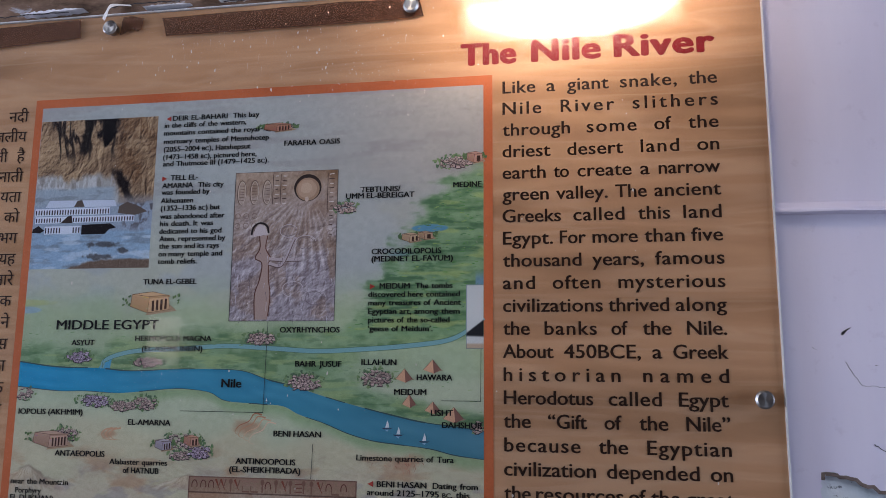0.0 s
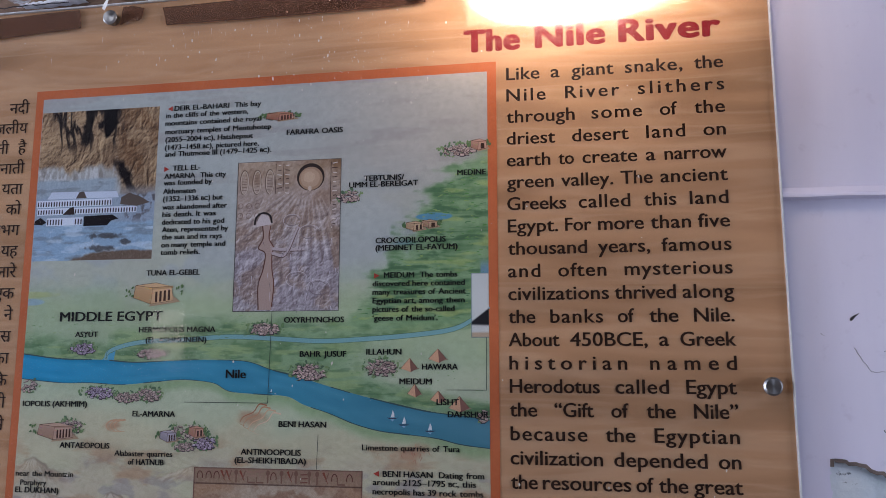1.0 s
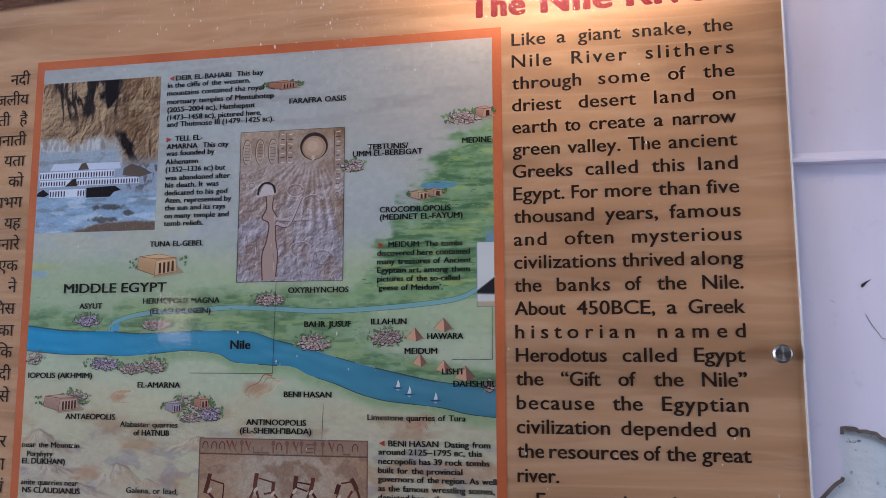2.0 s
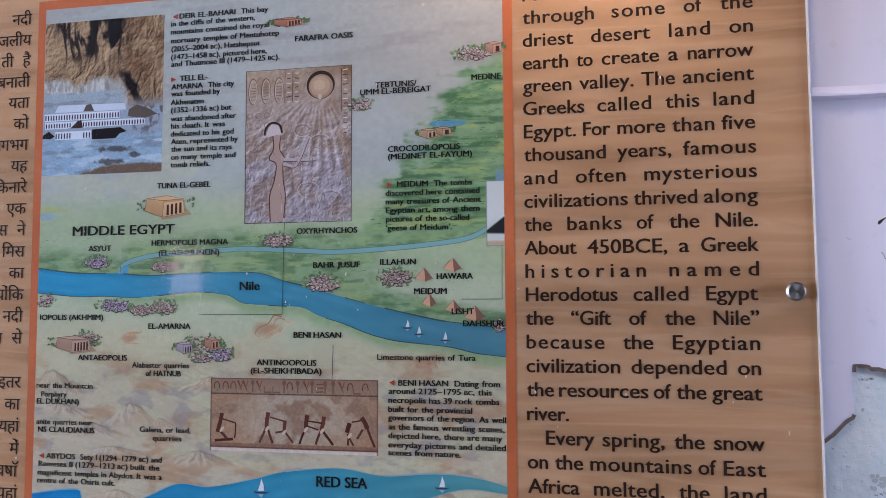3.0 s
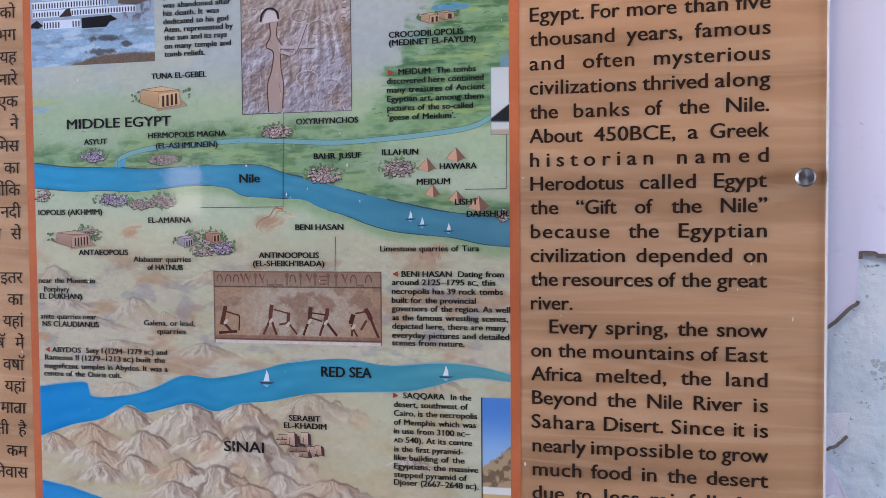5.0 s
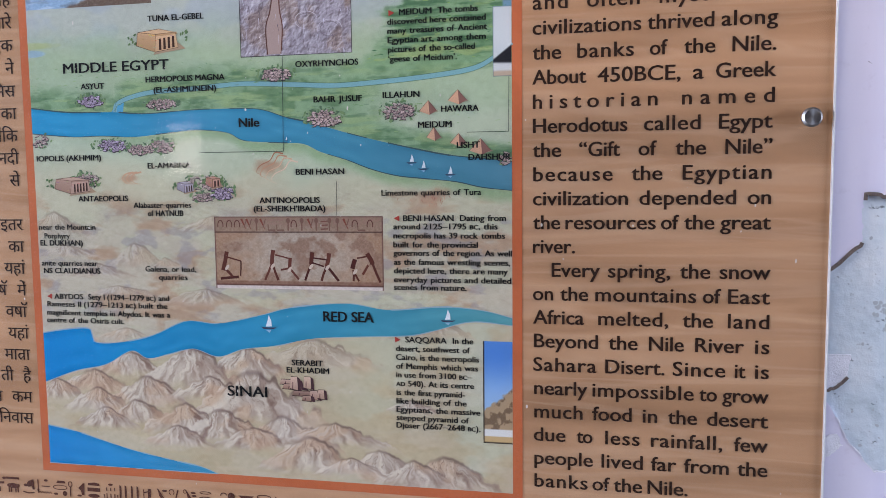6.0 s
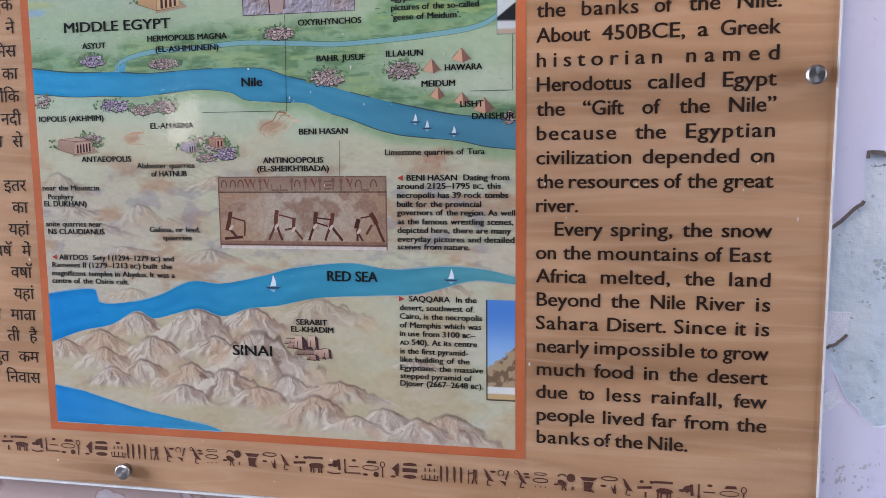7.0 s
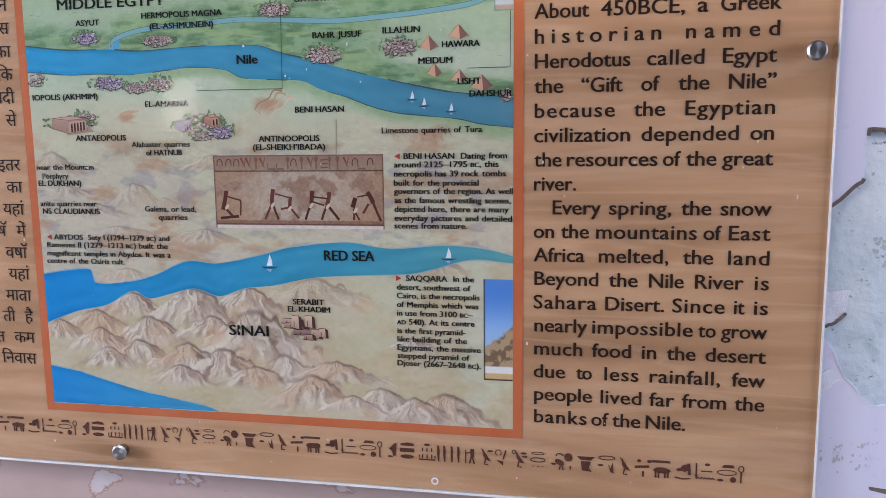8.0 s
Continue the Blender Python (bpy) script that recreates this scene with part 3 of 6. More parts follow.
RIVER_S = curve_through([(0.0, 1.3760), (0.0498, 1.3717), (0.0856, 1.3718), (0.1261, 1.37), (0.1656, 1.3733), (0.1998, 1.3756), (0.2337, 1.3721), (0.2531, 1.3633), (0.2909, 1.3604), (0.3188, 1.3584), (0.3374, 1.3499), (0.3648, 1.3415), (0.3918, 1.3312), (0.4185, 1.3244), (0.4447, 1.3214), (0.4792, 1.3177), (0.5046, 1.312), (W, 1.3084)])
CHANNEL = curve_through([(0.103, 1.3960), (0.1086, 1.4074), (0.1433, 1.4164), (0.1976, 1.4190), (0.2507, 1.4222), (0.3077, 1.4195), (0.3541, 1.417), (0.3995, 1.4188), (0.453, 1.4227), (0.4966, 1.4286), (0.5200, 1.4400), (W, 1.4520)])
SEA_N = curve_through([(0.0, 1.1520), (0.0341, 1.1573), (0.060, 1.1579), (0.0645, 1.1437), (0.0955, 1.1435), (0.1367, 1.1525), (0.1776, 1.1694), (0.2166, 1.1679), (0.2649, 1.1778), (0.3028, 1.1873), (0.3624, 1.1925), (0.4069, 1.1867), (0.4636, 1.191), (0.505, 1.188), (W, 1.181)])
SEA_S = curve_through([(0.0, 1.0950), (0.0409, 1.1097), (0.0782, 1.118), (0.1103, 1.1345), (0.13, 1.1266), (0.1556, 1.132), (0.1858, 1.1390), (0.2148, 1.1313), (0.2443, 1.1405), (0.2825, 1.1454), (0.3248, 1.1544), (0.384, 1.158), (0.4284, 1.1603), (0.4547, 1.166), (0.4933, 1.1762), (W, 1.1735)])
GULF = curve_through([(0.0, 1.0449), (0.0354, 1.0391), (0.0666, 1.0309), (0.1077, 1.0208), (0.1535, 1.0126), (0.1886, 1.0070), (0.2100, MZ0)])

# painted peaks: x, height of the top, half width, depth of the slope
PEAKS = [(0.45, 1.178, 0.05, 0.020), (0.325, 1.153, 0.075, 0.028), (0.249, 1.1414, 0.052, 0.030), (0.1076, 1.1335, 0.045, 0.026),
         (0.181, 1.1396, 0.062, 0.042), (0.062, 1.1120, 0.045, 0.024), (0.016, 1.1000, 0.035, 0.022), (0.128, 1.1060, 0.055, 0.032), (0.205, 1.109, 0.05, 0.026),
         (0.066, 1.0914, 0.04, 0.024), (0.255, 1.1150, 0.085, 0.056), (0.114, 1.0790, 0.045, 0.024), (0.172, 1.0780, 0.05, 0.032), (0.075, 1.0690, 0.04, 0.022),
         (0.2166, 1.0720, 0.055, 0.034), (0.289, 1.0680, 0.065, 0.036), (0.165, 1.0520, 0.045, 0.022), (0.345, 1.0640, 0.06, 0.024), (0.255, 1.0540, 0.05, 0.022),
         (0.317, 1.0470, 0.06, 0.036), (0.395, 1.0365, 0.05, 0.028), (0.4664, 1.0335, 0.06, 0.034), (0.432, 1.0280, 0.045, 0.026), (0.362, 1.0270, 0.04, 0.018),
         (0.430, 1.0920, 0.03, 0.012)]


def one_peak(img, x, z, n2, n3, px, pz, hw, depth):
    """Paints one mountain: facets that fan out from its top, lit from the west."""
    soft = 0.6 if pz > 1.15 else 1.0
    dx = (x - px) / hw + (fbm(x * 90 + px * 50, z * 90, 3) - 0.5) * 0.25
    down = (pz - z) / depth
    rough = (fbm(x * 130 + px * 31, z * 30 + 2, 3) - 0.5) * 0.35
    rim = down - abs(dx) ** 1.25 * 0.92 + rough * np.clip(abs(dx) * 2, 0, 1)
    body = step(0.0, 0.05, rim) * step(1.25, 0.75, down + (n2 - 0.5) * 0.5)
    fan = np.arctan2(dx, down + 0.30) * 5.5 + px * 90
    ridge = lambda e: fbm(fan + e + (n2 - 0.5) * 0.5, down * 1.1 + pz * 70, 3, 0.55)
    facet = np.clip((ridge(0.16) - ridge(-0.16)) * 3.4, -1, 1)
    tone = np.clip(0.26 + 0.55 * dx * step(1.1, 0.3, down) + 0.50 * facet + (n3 - 0.5) * 0.3, 0, 1)
    lit, shade = np.array((248, 236, 216.0)), np.array((132, 98, 84.0))
    col = lit + (shade - lit) * tone[..., None]
    col = over(col, (196, 172, 166), step(0.35, 0.9, down) * step(0.55, 0.9, tone) * 0.6)
    col = over(col, (226, 186, 150), step(0.48, 0.66, fbm(x * 34 + 60, z * 44 + 7, 3)) * 0.5)
    fold = fbm(fan * 1.9 + 5 + (n2 - 0.5) * 0.7, down * 0.9 + px * 40, 3, 0.6)
    gully = step(0.030, 0.004, abs(fold - 0.5)) * step(1.15, 0.25, down) * step(0.02, 0.10, rim)
    col = over(col, (122, 92, 82), gully * 0.62)
    col = over(col, (250, 242, 228), step(0.60, 0.72, fold) * step(0.5, -0.4, dx) * step(1.0, 0.3, down) * 0.6)
    img = img + (col - img) * (body * (0.92 * soft))[..., None]
    crest = step(0.09, 0.0, abs(rim)) * step(0.8, 0.2, down)
    return over(img, (118, 94, 88), crest * step(-0.5, 0.2, dx) * 0.7 * soft)


def emboss(h, k):
    """Light and shade of a carved surface, lit from the upper left."""
    gz, gx = np.gradient(h)
    return np.clip((gz - gx) * k, -1, 1)


def map_paint(x, z):
    n1, n2, n3 = fbm(x * 22, z * 34), fbm(x * 60 + 9, z * 90 + 4), fbm(x * 210, z * 260, 3)
    wob = (n1 - 0.5) * 0.05
    img = np.zeros(x.shape + (3,)) + np.array((200, 207, 206), float)
    # sky-grey and pinkish north, pale green middle, cream desert in the south
    img = over(img, (203, 196, 188), step(0.22, 0.5, x + wob) * step(1.50, 1.66, z + wob) * 0.8)
    img = over(img, (178, 170, 170), step(0.50, 0.66, fbm(x * 9 + 4, z * 75 + 5, 4)) * step(1.55, 1.63, z + wob) * 0.35)
    img = over(img, (214, 216, 190), step(0.45, 0.6, n1) * 0.5 * step(1.62, 1.50, z))
    img = over(img, (192, 212, 172), step(1.50, 1.455, z + wob * 0.7) * 0.8)
    img = over(img, (214, 223, 196), step(1.405, 1.375, z) * 0.85)
    img = over(img, (222, 217, 188), step(1.355, 1.318, z + wob * 0.6 + 0.05 * (x - 0.1)) * 0.95)
    img = over(img, (222, 212, 188), step(1.30, 1.25, z + wob))
    img = over(img, (208, 174, 142), step(0.52, 0.70, fbm(x * 26 + 3, z * 62 + 8)) * step(1.325, 1.28, z + wob) * 0.8)
    img = over(img, (222, 222, 190), step(0.50, 0.66, fbm(x * 16 + 40, z * 40 + 2)) * step(1.30, 1.27, z) * 0.7)
    img = over(img, (184, 176, 176), step(0.56, 0.70, fbm(x * 44 + 13, z * 90 + 31)) * step(1.30, 1.27, z) * step(1.15, 1.19, z) * 0.6)
    # low dunes of the desert, with mauve lee sides
    dune = emboss(fbm(x * 24 + wob * 20, z * 70 + x * 30, 5, 0.55), 9.0) * step(1.315, 1.285, z + wob)
    img = over(img, (178, 150, 140), np.clip(-dune, 0, 1) * 0.55)
    img = over(img, (244, 238, 220), np.clip(dune, 0, 1) * 0.55)
    # green land along the river and its side arm
    river_n = np.interp(x, [p[0] for p in RIVER_N], [p[1] for p in RIVER_N])
    river_s = np.interp(x, [p[0] for p in RIVER_S], [p[1] for p in RIVER_S])
    arm = np.interp(x, [p[0] for p in CHANNEL], [p[1] for p in CHANNEL])
    green = step(0.030, 0.004, z - np.maximum(arm, river_n) + wob * 0.35) * step(-0.002, 0.002, z - river_n)
    green = green * (1 - step(0.36, 0.42, x) * step(0.0, -0.004, z - arm) * step(0.010, 0.024, z - river_n + wob * 0.3))
    img = over(img, (156, 188, 146), green * 0.92)
    img = over(img, (120, 156, 112), green * step(0.46, 0.66, n2) * 0.75)
    img = over(img, (180, 202, 146), green * step(0.52, 0.64, fbm(x * 24 + 5, z * 170)) * 0.7)
    img = over(img, (98, 136, 100), green * step(0.58, 0.70, fbm(x * 40 + 15, z * 210 + 8, 4, 0.6)) * 0.5)
    south = step(-0.016, -0.002, z - river_s + wob * 0.25) * step(0.001, -0.001, z - river_s)
    img = over(img, (158, 190, 140), south * step(0.02, 0.12, x + wob) * 0.7)
    # the broad green basin to the east of the relief
    edge = np.interp(z, [1.43, 1.455, 1.49, 1.52, 1.56, 1.60, 1.63], [0.36, 0.395, 0.41, 0.43, 0.462, 0.492, 0.53])
    basin = step(-0.012, 0.02, x - edge + (n2 - 0.5) * 0.05 + wob * 0.4) * step(1.425, 1.44, z) * step(1.628, 1.60, z + wob * 0.5)
    img = over(img, (152, 188, 142), basin * 0.9)
    blade = fbm(x * 26 + wob * 40, z * 190 + 3, 4, 0.6)
    img = over(img, (112, 152, 108), basin * step(0.42, 0.66, 0.6 * blade + 0.4 * n2) * 0.85)
    img = over(img, (84, 124, 92), basin * step(0.56, 0.70, blade) * 0.55)
    img = over(img, (188, 206, 136), basin * step(0.58, 0.70, fbm(x * 22 + 77, z * 110 + 3)) * 0.7)
    lake = np.hypot((x - 0.477) / 0.020, (z - 1.5485) / 0.0042)
    img = over(img, (112, 172, 204), step(1.08, 0.9, lake))
    img = over(img, (150, 190, 205), step(1.1, 0.3, np.hypot((x - 0.446) / 0.018, (z - 1.521) / 0.004)) * 0.6)
    img = over(img, (132, 172, 196), step(0.006, 0.003, abs(x - 0.531 + 0.9 * np.clip(1.486 - z, 0, 1) * 0.28)) * step(1.44, 1.45, z) * step(1.505, 1.49, z))
    # a small pool on the western edge
    img = over(img, (176, 204, 216), step(1.1, 0.8, np.hypot((x - 0.004) / 0.018, (z - 1.463) / 0.004)))
    img = over(img, (204, 212, 150), step(1.2, 0.7, np.hypot((x - 0.010) / 0.030, (z - 1.471) / 0.004) + (n2 - 0.5)) * 0.7)
    # reddish quarry cuts
    for qx, qz, s in ((0.455, 1.303, 0.020), (0.118, 1.3253, 0.014), (0.279, 1.336, 0.018)):
        d = np.hypot((x - qx) / s, (z - qz) / (s * 0.5)) + (n2 - 0.5) * 1.2
        img = over(img, (206, 160, 130), step(1.15, 0.4, d) * 0.7)
    # mountains of the south, painted from the back to the front
    land = step(0.0, -0.003, z - np.interp(x, [p[0] for p in SEA_S], [p[1] for p in SEA_S]))
    img = over(img, (218, 202, 166), land * 0.85)
    img = over(img, (222, 222, 196), land * step(0.30, 0.44, x) * step(0.44, 0.62, n1) * 0.8)
    small = [(0.020, 1.289, 0.05, 0.028), (0.1214, 1.2545, 0.035, 0.024), (0.157, 1.2390, 0.018, 0.010), (0.215, 1.284, 0.04, 0.014), (0.07, 1.232, 0.05, 0.014), (0.20, 1.205, 0.05, 0.016), (0.10, 1.2070, 0.05, 0.012), (0.105, 1.160, 0.04, 0.014), (0.035, 1.252, 0.04, 0.012)]
    for px, pz, hw, depth in small + PEAKS:
        ix = np.flatnonzero(abs(x[0] - px) < 1.5 * hw)
        iz = np.flatnonzero((z[:, 0] < pz + 0.004) & (z[:, 0] > pz - 1.5 * depth))
        if not len(ix) or not len(iz):
            continue
        win = (slice(iz[0], iz[-1] + 1), slice(ix[0], ix[-1] + 1))
        img[win] = one_peak(img[win], x[win], z[win], n2[win], n3[win], px, pz, hw, depth)
    # pale mist in the valleys between the peaks
    mist = land * step(0.50, 0.68, fbm(x * 20 + 90, z * 60 + 12)) * step(0.0, 0.04, np.interp(x, [p[0] for p in SEA_S], [p[1] for p in SEA_S]) - z)
    img = over(img, (246, 238, 228), mist * 0.22)
    return img * 0.90 + (n3[..., None] - 0.5) * 16


map_print = printed("map_print", 0.0, W, MZ0, MZ1, 0.00075, 0.0012, map_paint, panel, "painted relief map in pale greens and creams")


def water(name, north, south, c_west, c_east, depth, label, bank=(70, 92, 96)):
    """A stretch of printed water between two shores, with dark inked banks."""
    s = Sketch(depth)
    xs = np.linspace(north[0][0], north[-1][0], 150)
    zn, zs = np.interp(xs, [p[0] for p in north], [p[1] for p in north]), np.interp(xs, [p[0] for p in south], [p[1] for p in south])
    tone = lambda t, q: tuple(a + (b - a) * t + q for a, b in zip(c_west, c_east))
    rows = 6
    k = len(s.v)
    for i, x in enumerate(xs):
        for j in range(rows):
            f = j / (rows - 1)
            q = -6 + 24 * (fbm(np.array(x * 30.0), np.array(f * 5.0), 3) - 0.3) - (12 if j in (0, rows - 1) else 0)
            s.v.append((x, s.y, zn[i] + (zs[i] - zn[i]) * f))
            s.c.append((*lin(*[max(0, c) for c in tone(i / 149, float(q))]), 1))
    for i in range(149):
        for j in range(rows - 1):
            s.f.append((k + i * rows + j, k + (i + 1) * rows + j, k + (i + 1) * rows + j + 1, k + i * rows + j + 1))
    s.y -= 1e-5
    rng = random.Random(5)
    for line, w in ((list(zip(xs, zn)), 0.0013), (list(zip(xs, zs)), 0.0009)):
        for a in range(0, 149, 6):
            if rng.random() < 0.9:
                s.stroke(line[a:a + 7], w * rng.uniform(0.5, 1.2), bank)
    return s.done(name, map_print, label=label)


water("river", RIVER_N, RIVER_S, (46, 158, 200), (92, 146, 164), 0.00150, "wide blue river winding across the map")
water("sea", SEA_N, SEA_S, (12, 142, 204), (98, 164, 170), 0.00150, "blue sea across the foot of the map", (150, 178, 190))
water("gulf", GULF, [(GULF[0][0], MZ0), (GULF[-1][0], MZ0 - 0.00001)], (18, 144, 206), (70, 156, 192), 0.00150, "blue gulf in the corner of the map", (150, 184, 196))


def side_arm():
    s = Sketch(0.00145)
    s.poly([(0.0985, 1.3962), (0.1130, 1.3960), (0.1140, 1.4030), (0.1150, 1.4095), (0.1085, 1.4105), (0.1045, 1.4050)], (92, 168, 202))
    s.stroke(CHANNEL, 0.0046, (132, 178, 184))
    s.y -= 1e-5
    up = [(x, z + 0.0026) for x, z in CHANNEL]
    down = [(x, z - 0.0026) for x, z in CHANNEL]
    s.stroke(up, 0.0005, (88, 118, 100))
    s.stroke(down, 0.0004, (88, 118, 100))
    s.done("river_arm", map_print, label="narrow side arm of the river")


side_arm()


def tufts():
    """Small green brush strokes over the fields."""
    s = Sketch(0.00140)
    ground = s.y
    rng = random.Random(8)
    xs_n, zs_n = [p[0] for p in RIVER_N], [p[1] for p in RIVER_N]
    for _ in range(520):
        x = rng.uniform(0.0, W - 0.004)
        z = rng.uniform(1.335, 1.45)
        if np.interp(x, xs_n, zs_n) + 0.002 < z < np.interp(x, xs_n, zs_n) + 0.05:
            l = rng.uniform(0.001, 0.005)
            s.y = ground if s.y < ground - 3e-5 else s.y
            s.stroke([(x, z), (x + l, z + rng.uniform(-0.0006, 0.0006))], rng.uniform(0.0003, 0.0008), rng.choice([(122, 158, 110), (136, 170, 120), (156, 182, 128), (114, 146, 112)]))
    for _ in range(260):
        z = rng.uniform(1.44, 1.60)
        x = rng.uniform(float(np.interp(z, [1.43, 1.49, 1.56, 1.61], [0.38, 0.42, 0.47, 0.51])), W - 0.004)
        l = rng.uniform(0.001, 0.006)
        s.y = ground if s.y < ground - 3e-5 else s.y
        s.stroke([(x, z), (min(x + l, W - 0.001), z + rng.uniform(-0.001, 0.001))], rng.uniform(0.0003, 0.0009), rng.choice([(92, 142, 82), (116, 160, 96), (150, 178, 108), (84, 128, 90)]))
    s.done("field_strokes", map_print)["kind"] = "stuff"


tufts()


def ruins(x, z, w, h, n, seed, green=True, tone=(172, 140, 136)):
    """A printed heap of tumbled blocks with inked gaps and a few bushes."""
    rng = random.Random(seed)
    s = Sketch(0.0021)
    if green:
        for _ in range(int(n * 1.3)):
            a, r = rng.uniform(0, 2 * math.pi), rng.uniform(0.7, 1.35)
            bx, bz, br = x + w * r * math.cos(a), z + h * r * math.sin(a) + 0.001, rng.uniform(0.0006, 0.0018)
            if 0.002 < bx < W - 0.003:
                s.oval(bx, bz, br * 1.4, br * 0.8, rng.choice([(112, 142, 100), (132, 158, 112), (96, 122, 96)]), 7, rng.uniform(0, 3), br * 0.4)
    cells = []
    for _ in range(int(n * 1.6)):
        a, r = rng.uniform(0, 2 * math.pi), rng.random() ** 0.6
        cells.append((z + h * r * math.sin(a), x + w * r * math.cos(a)))
    for bz, bx in sorted(cells, reverse=True):
        if not 0.002 < bx < W - 0.003:
            continue
        bw, bh, tilt = rng.uniform(0.0008, 0.0021), rng.uniform(0.0006, 0.0012), rng.uniform(-0.7, 0.7)
        q = [(bx + dx * bw + tilt * dz * bw, bz + dz * bh + 0.3 * tilt * dx * bw) for dx, dz in ((-1, -1), (1, -1), (1, 1), (-1, 1))]
        s.poly([(px + (px - bx) * 0.28, pz + (pz - bz) * 0.5 - 0.0003) for px, pz in q], (64, 50, 62))
        k = rng.uniform(-26, 34)
        s.poly(q, [tuple(max(0, min(255, c + k - e)) for c in tone) for e in (26, 34, 0, -6)])
    return s.done("ruins", map_print)


def house(x, z, w, h, seed, label="", doors=3, ground=(208, 176, 140)):
    """A printed flat-roofed temple seen from a corner: roof, two walls, doorways."""
    s = Sketch(0.0029)
    rng = random.Random(seed)
    for side in (-1, 1):
        for _ in range(7):
            s.oval(x + side * w * rng.uniform(0.55, 0.8), z + h * rng.uniform(-0.1, 0.4), 0.0018, 0.0011, rng.choice([(92, 120, 84), (112, 138, 92)]), 7, rng.uniform(0, 2), 0.0004)
    s.poly([(x - w * 0.1, z - h * 0.62), (x + w * 0.75, z - h * 0.40), (x + w * 0.55, z - h * 0.1), (x, z - h * 0.3)], (176, 150, 124))
    left = [(x - w * 0.55, z - h * 0.18), (x - w * 0.06, z - h * 0.50), (x - w * 0.02, z + h * 0.30), (x - w * 0.50, z + h * 0.42)]
    right = [(x - w * 0.06, z - h * 0.50), (x + w * 0.56, z - h * 0.34), (x + w * 0.50, z + h * 0.36), (x - w * 0.02, z + h * 0.30)]
    roof = [(x - w * 0.50, z + h * 0.42), (x - w * 0.02, z + h * 0.30), (x + w * 0.50, z + h * 0.36), (x + w * 0.06, z + h * 0.54)]
    s.poly(left, [tuple(c - 22 for c in ground)] * 2 + [tuple(c - 4 for c in ground)] * 2)
    s.poly(right, [tuple(c - 4 for c in ground)] * 2 + [tuple(min(255, c + 12) for c in ground)] * 2)
    s.poly(roof, tuple(min(255, c + 8) for c in ground))
    for _ in range(26):
        px, pz, l = x + w * rng.uniform(-0.5, 0.5), z + h * rng.uniform(-0.3, 0.36), w * rng.uniform(0.02, 0.09)
        s.stroke([(px, pz), (px + l, pz - 0.2 * l)], 0.00035, tuple(c + rng.choice((-44, -28, 22)) for c in ground))
    s.poly([(x - w * 0.03, z + h * 0.20), (x + w * 0.54, z + h * 0.27), (x + w * 0.53, z + h * 0.38), (x - w * 0.03, z + h * 0.32)], tuple(c - 18 for c in ground))
    for e in (left, right, roof):
        s.stroke(e + [e[0]], 0.00045, (96, 72, 60))
    for k in range(doors):
        f, d = 0.12 + 0.80 * (k + 0.5) / doors, 0.13 / doors
        dx = x - w * 0.04 + w * 0.58 * f
        dz = z - h * 0.48 + h * 0.15 * f
        s.poly([(dx - w * d, dz + h * 0.03), (dx + w * d, dz + h * 0.04), (dx + w * d * 0.9, dz + h * 0.55), (dx - w * d * 0.9, dz + h * 0.54)], (74, 52, 46))
    return s.done("temple_drawing", map_print, label=label)


def pyramid(x, z, w, h, seed):
    s = Sketch(0.0029)
    s.poly([(x + w * 0.30, z - h * 0.5), (x + w * 1.0, z - h * 0.34), (x + w * 0.4, z - h * 0.1)], (158, 138, 118))
    s.poly([(x - w * 0.9, z - h * 0.30), (x + w * 0.12, z - h * 0.62), (x, z + h * 0.55)], (218, 172, 142))
    s.poly([(x + w * 0.12, z - h * 0.62), (x + w * 0.80, z - h * 0.28), (x, z + h * 0.55)], (142, 102, 92))
    s.stroke([(x - w * 0.9, z - h * 0.30), (x, z + h * 0.55), (x + w * 0.80, z - h * 0.28)], 0.0003, (104, 76, 70))
    return s.done("pyramid_drawing", map_print)


def boat(x, z, k, sea=False):
    s = Sketch(0.0029)
    s.poly([(x - 0.9 * k, z - 0.35 * k), (x - 0.6 * k, z - 0.62 * k), (x + 0.7 * k, z - 0.60 * k), (x + 1.25 * k, z - 0.25 * k), (x + 0.8 * k, z - 0.42 * k), (x - 0.5 * k, z - 0.42 * k)], (70, 70, 92))
    s.poly([(x - 0.30 * k, z - 0.34 * k), (x + 0.45 * k, z - 0.30 * k), (x + 0.40 * k, z + 0.35 * k), (x + 0.10 * k, z + 1.05 * k), (x - 0.05 * k, z + 0.4 * k)], (232, 236, 238))
    s.poly([(x - 0.35 * k, z - 0.70 * k), (x + 0.40 * k, z - 0.70 * k), (x + 0.15 * k, z - 1.05 * k)], (150, 190, 214))
    return s.done("boat_drawing", map_print)


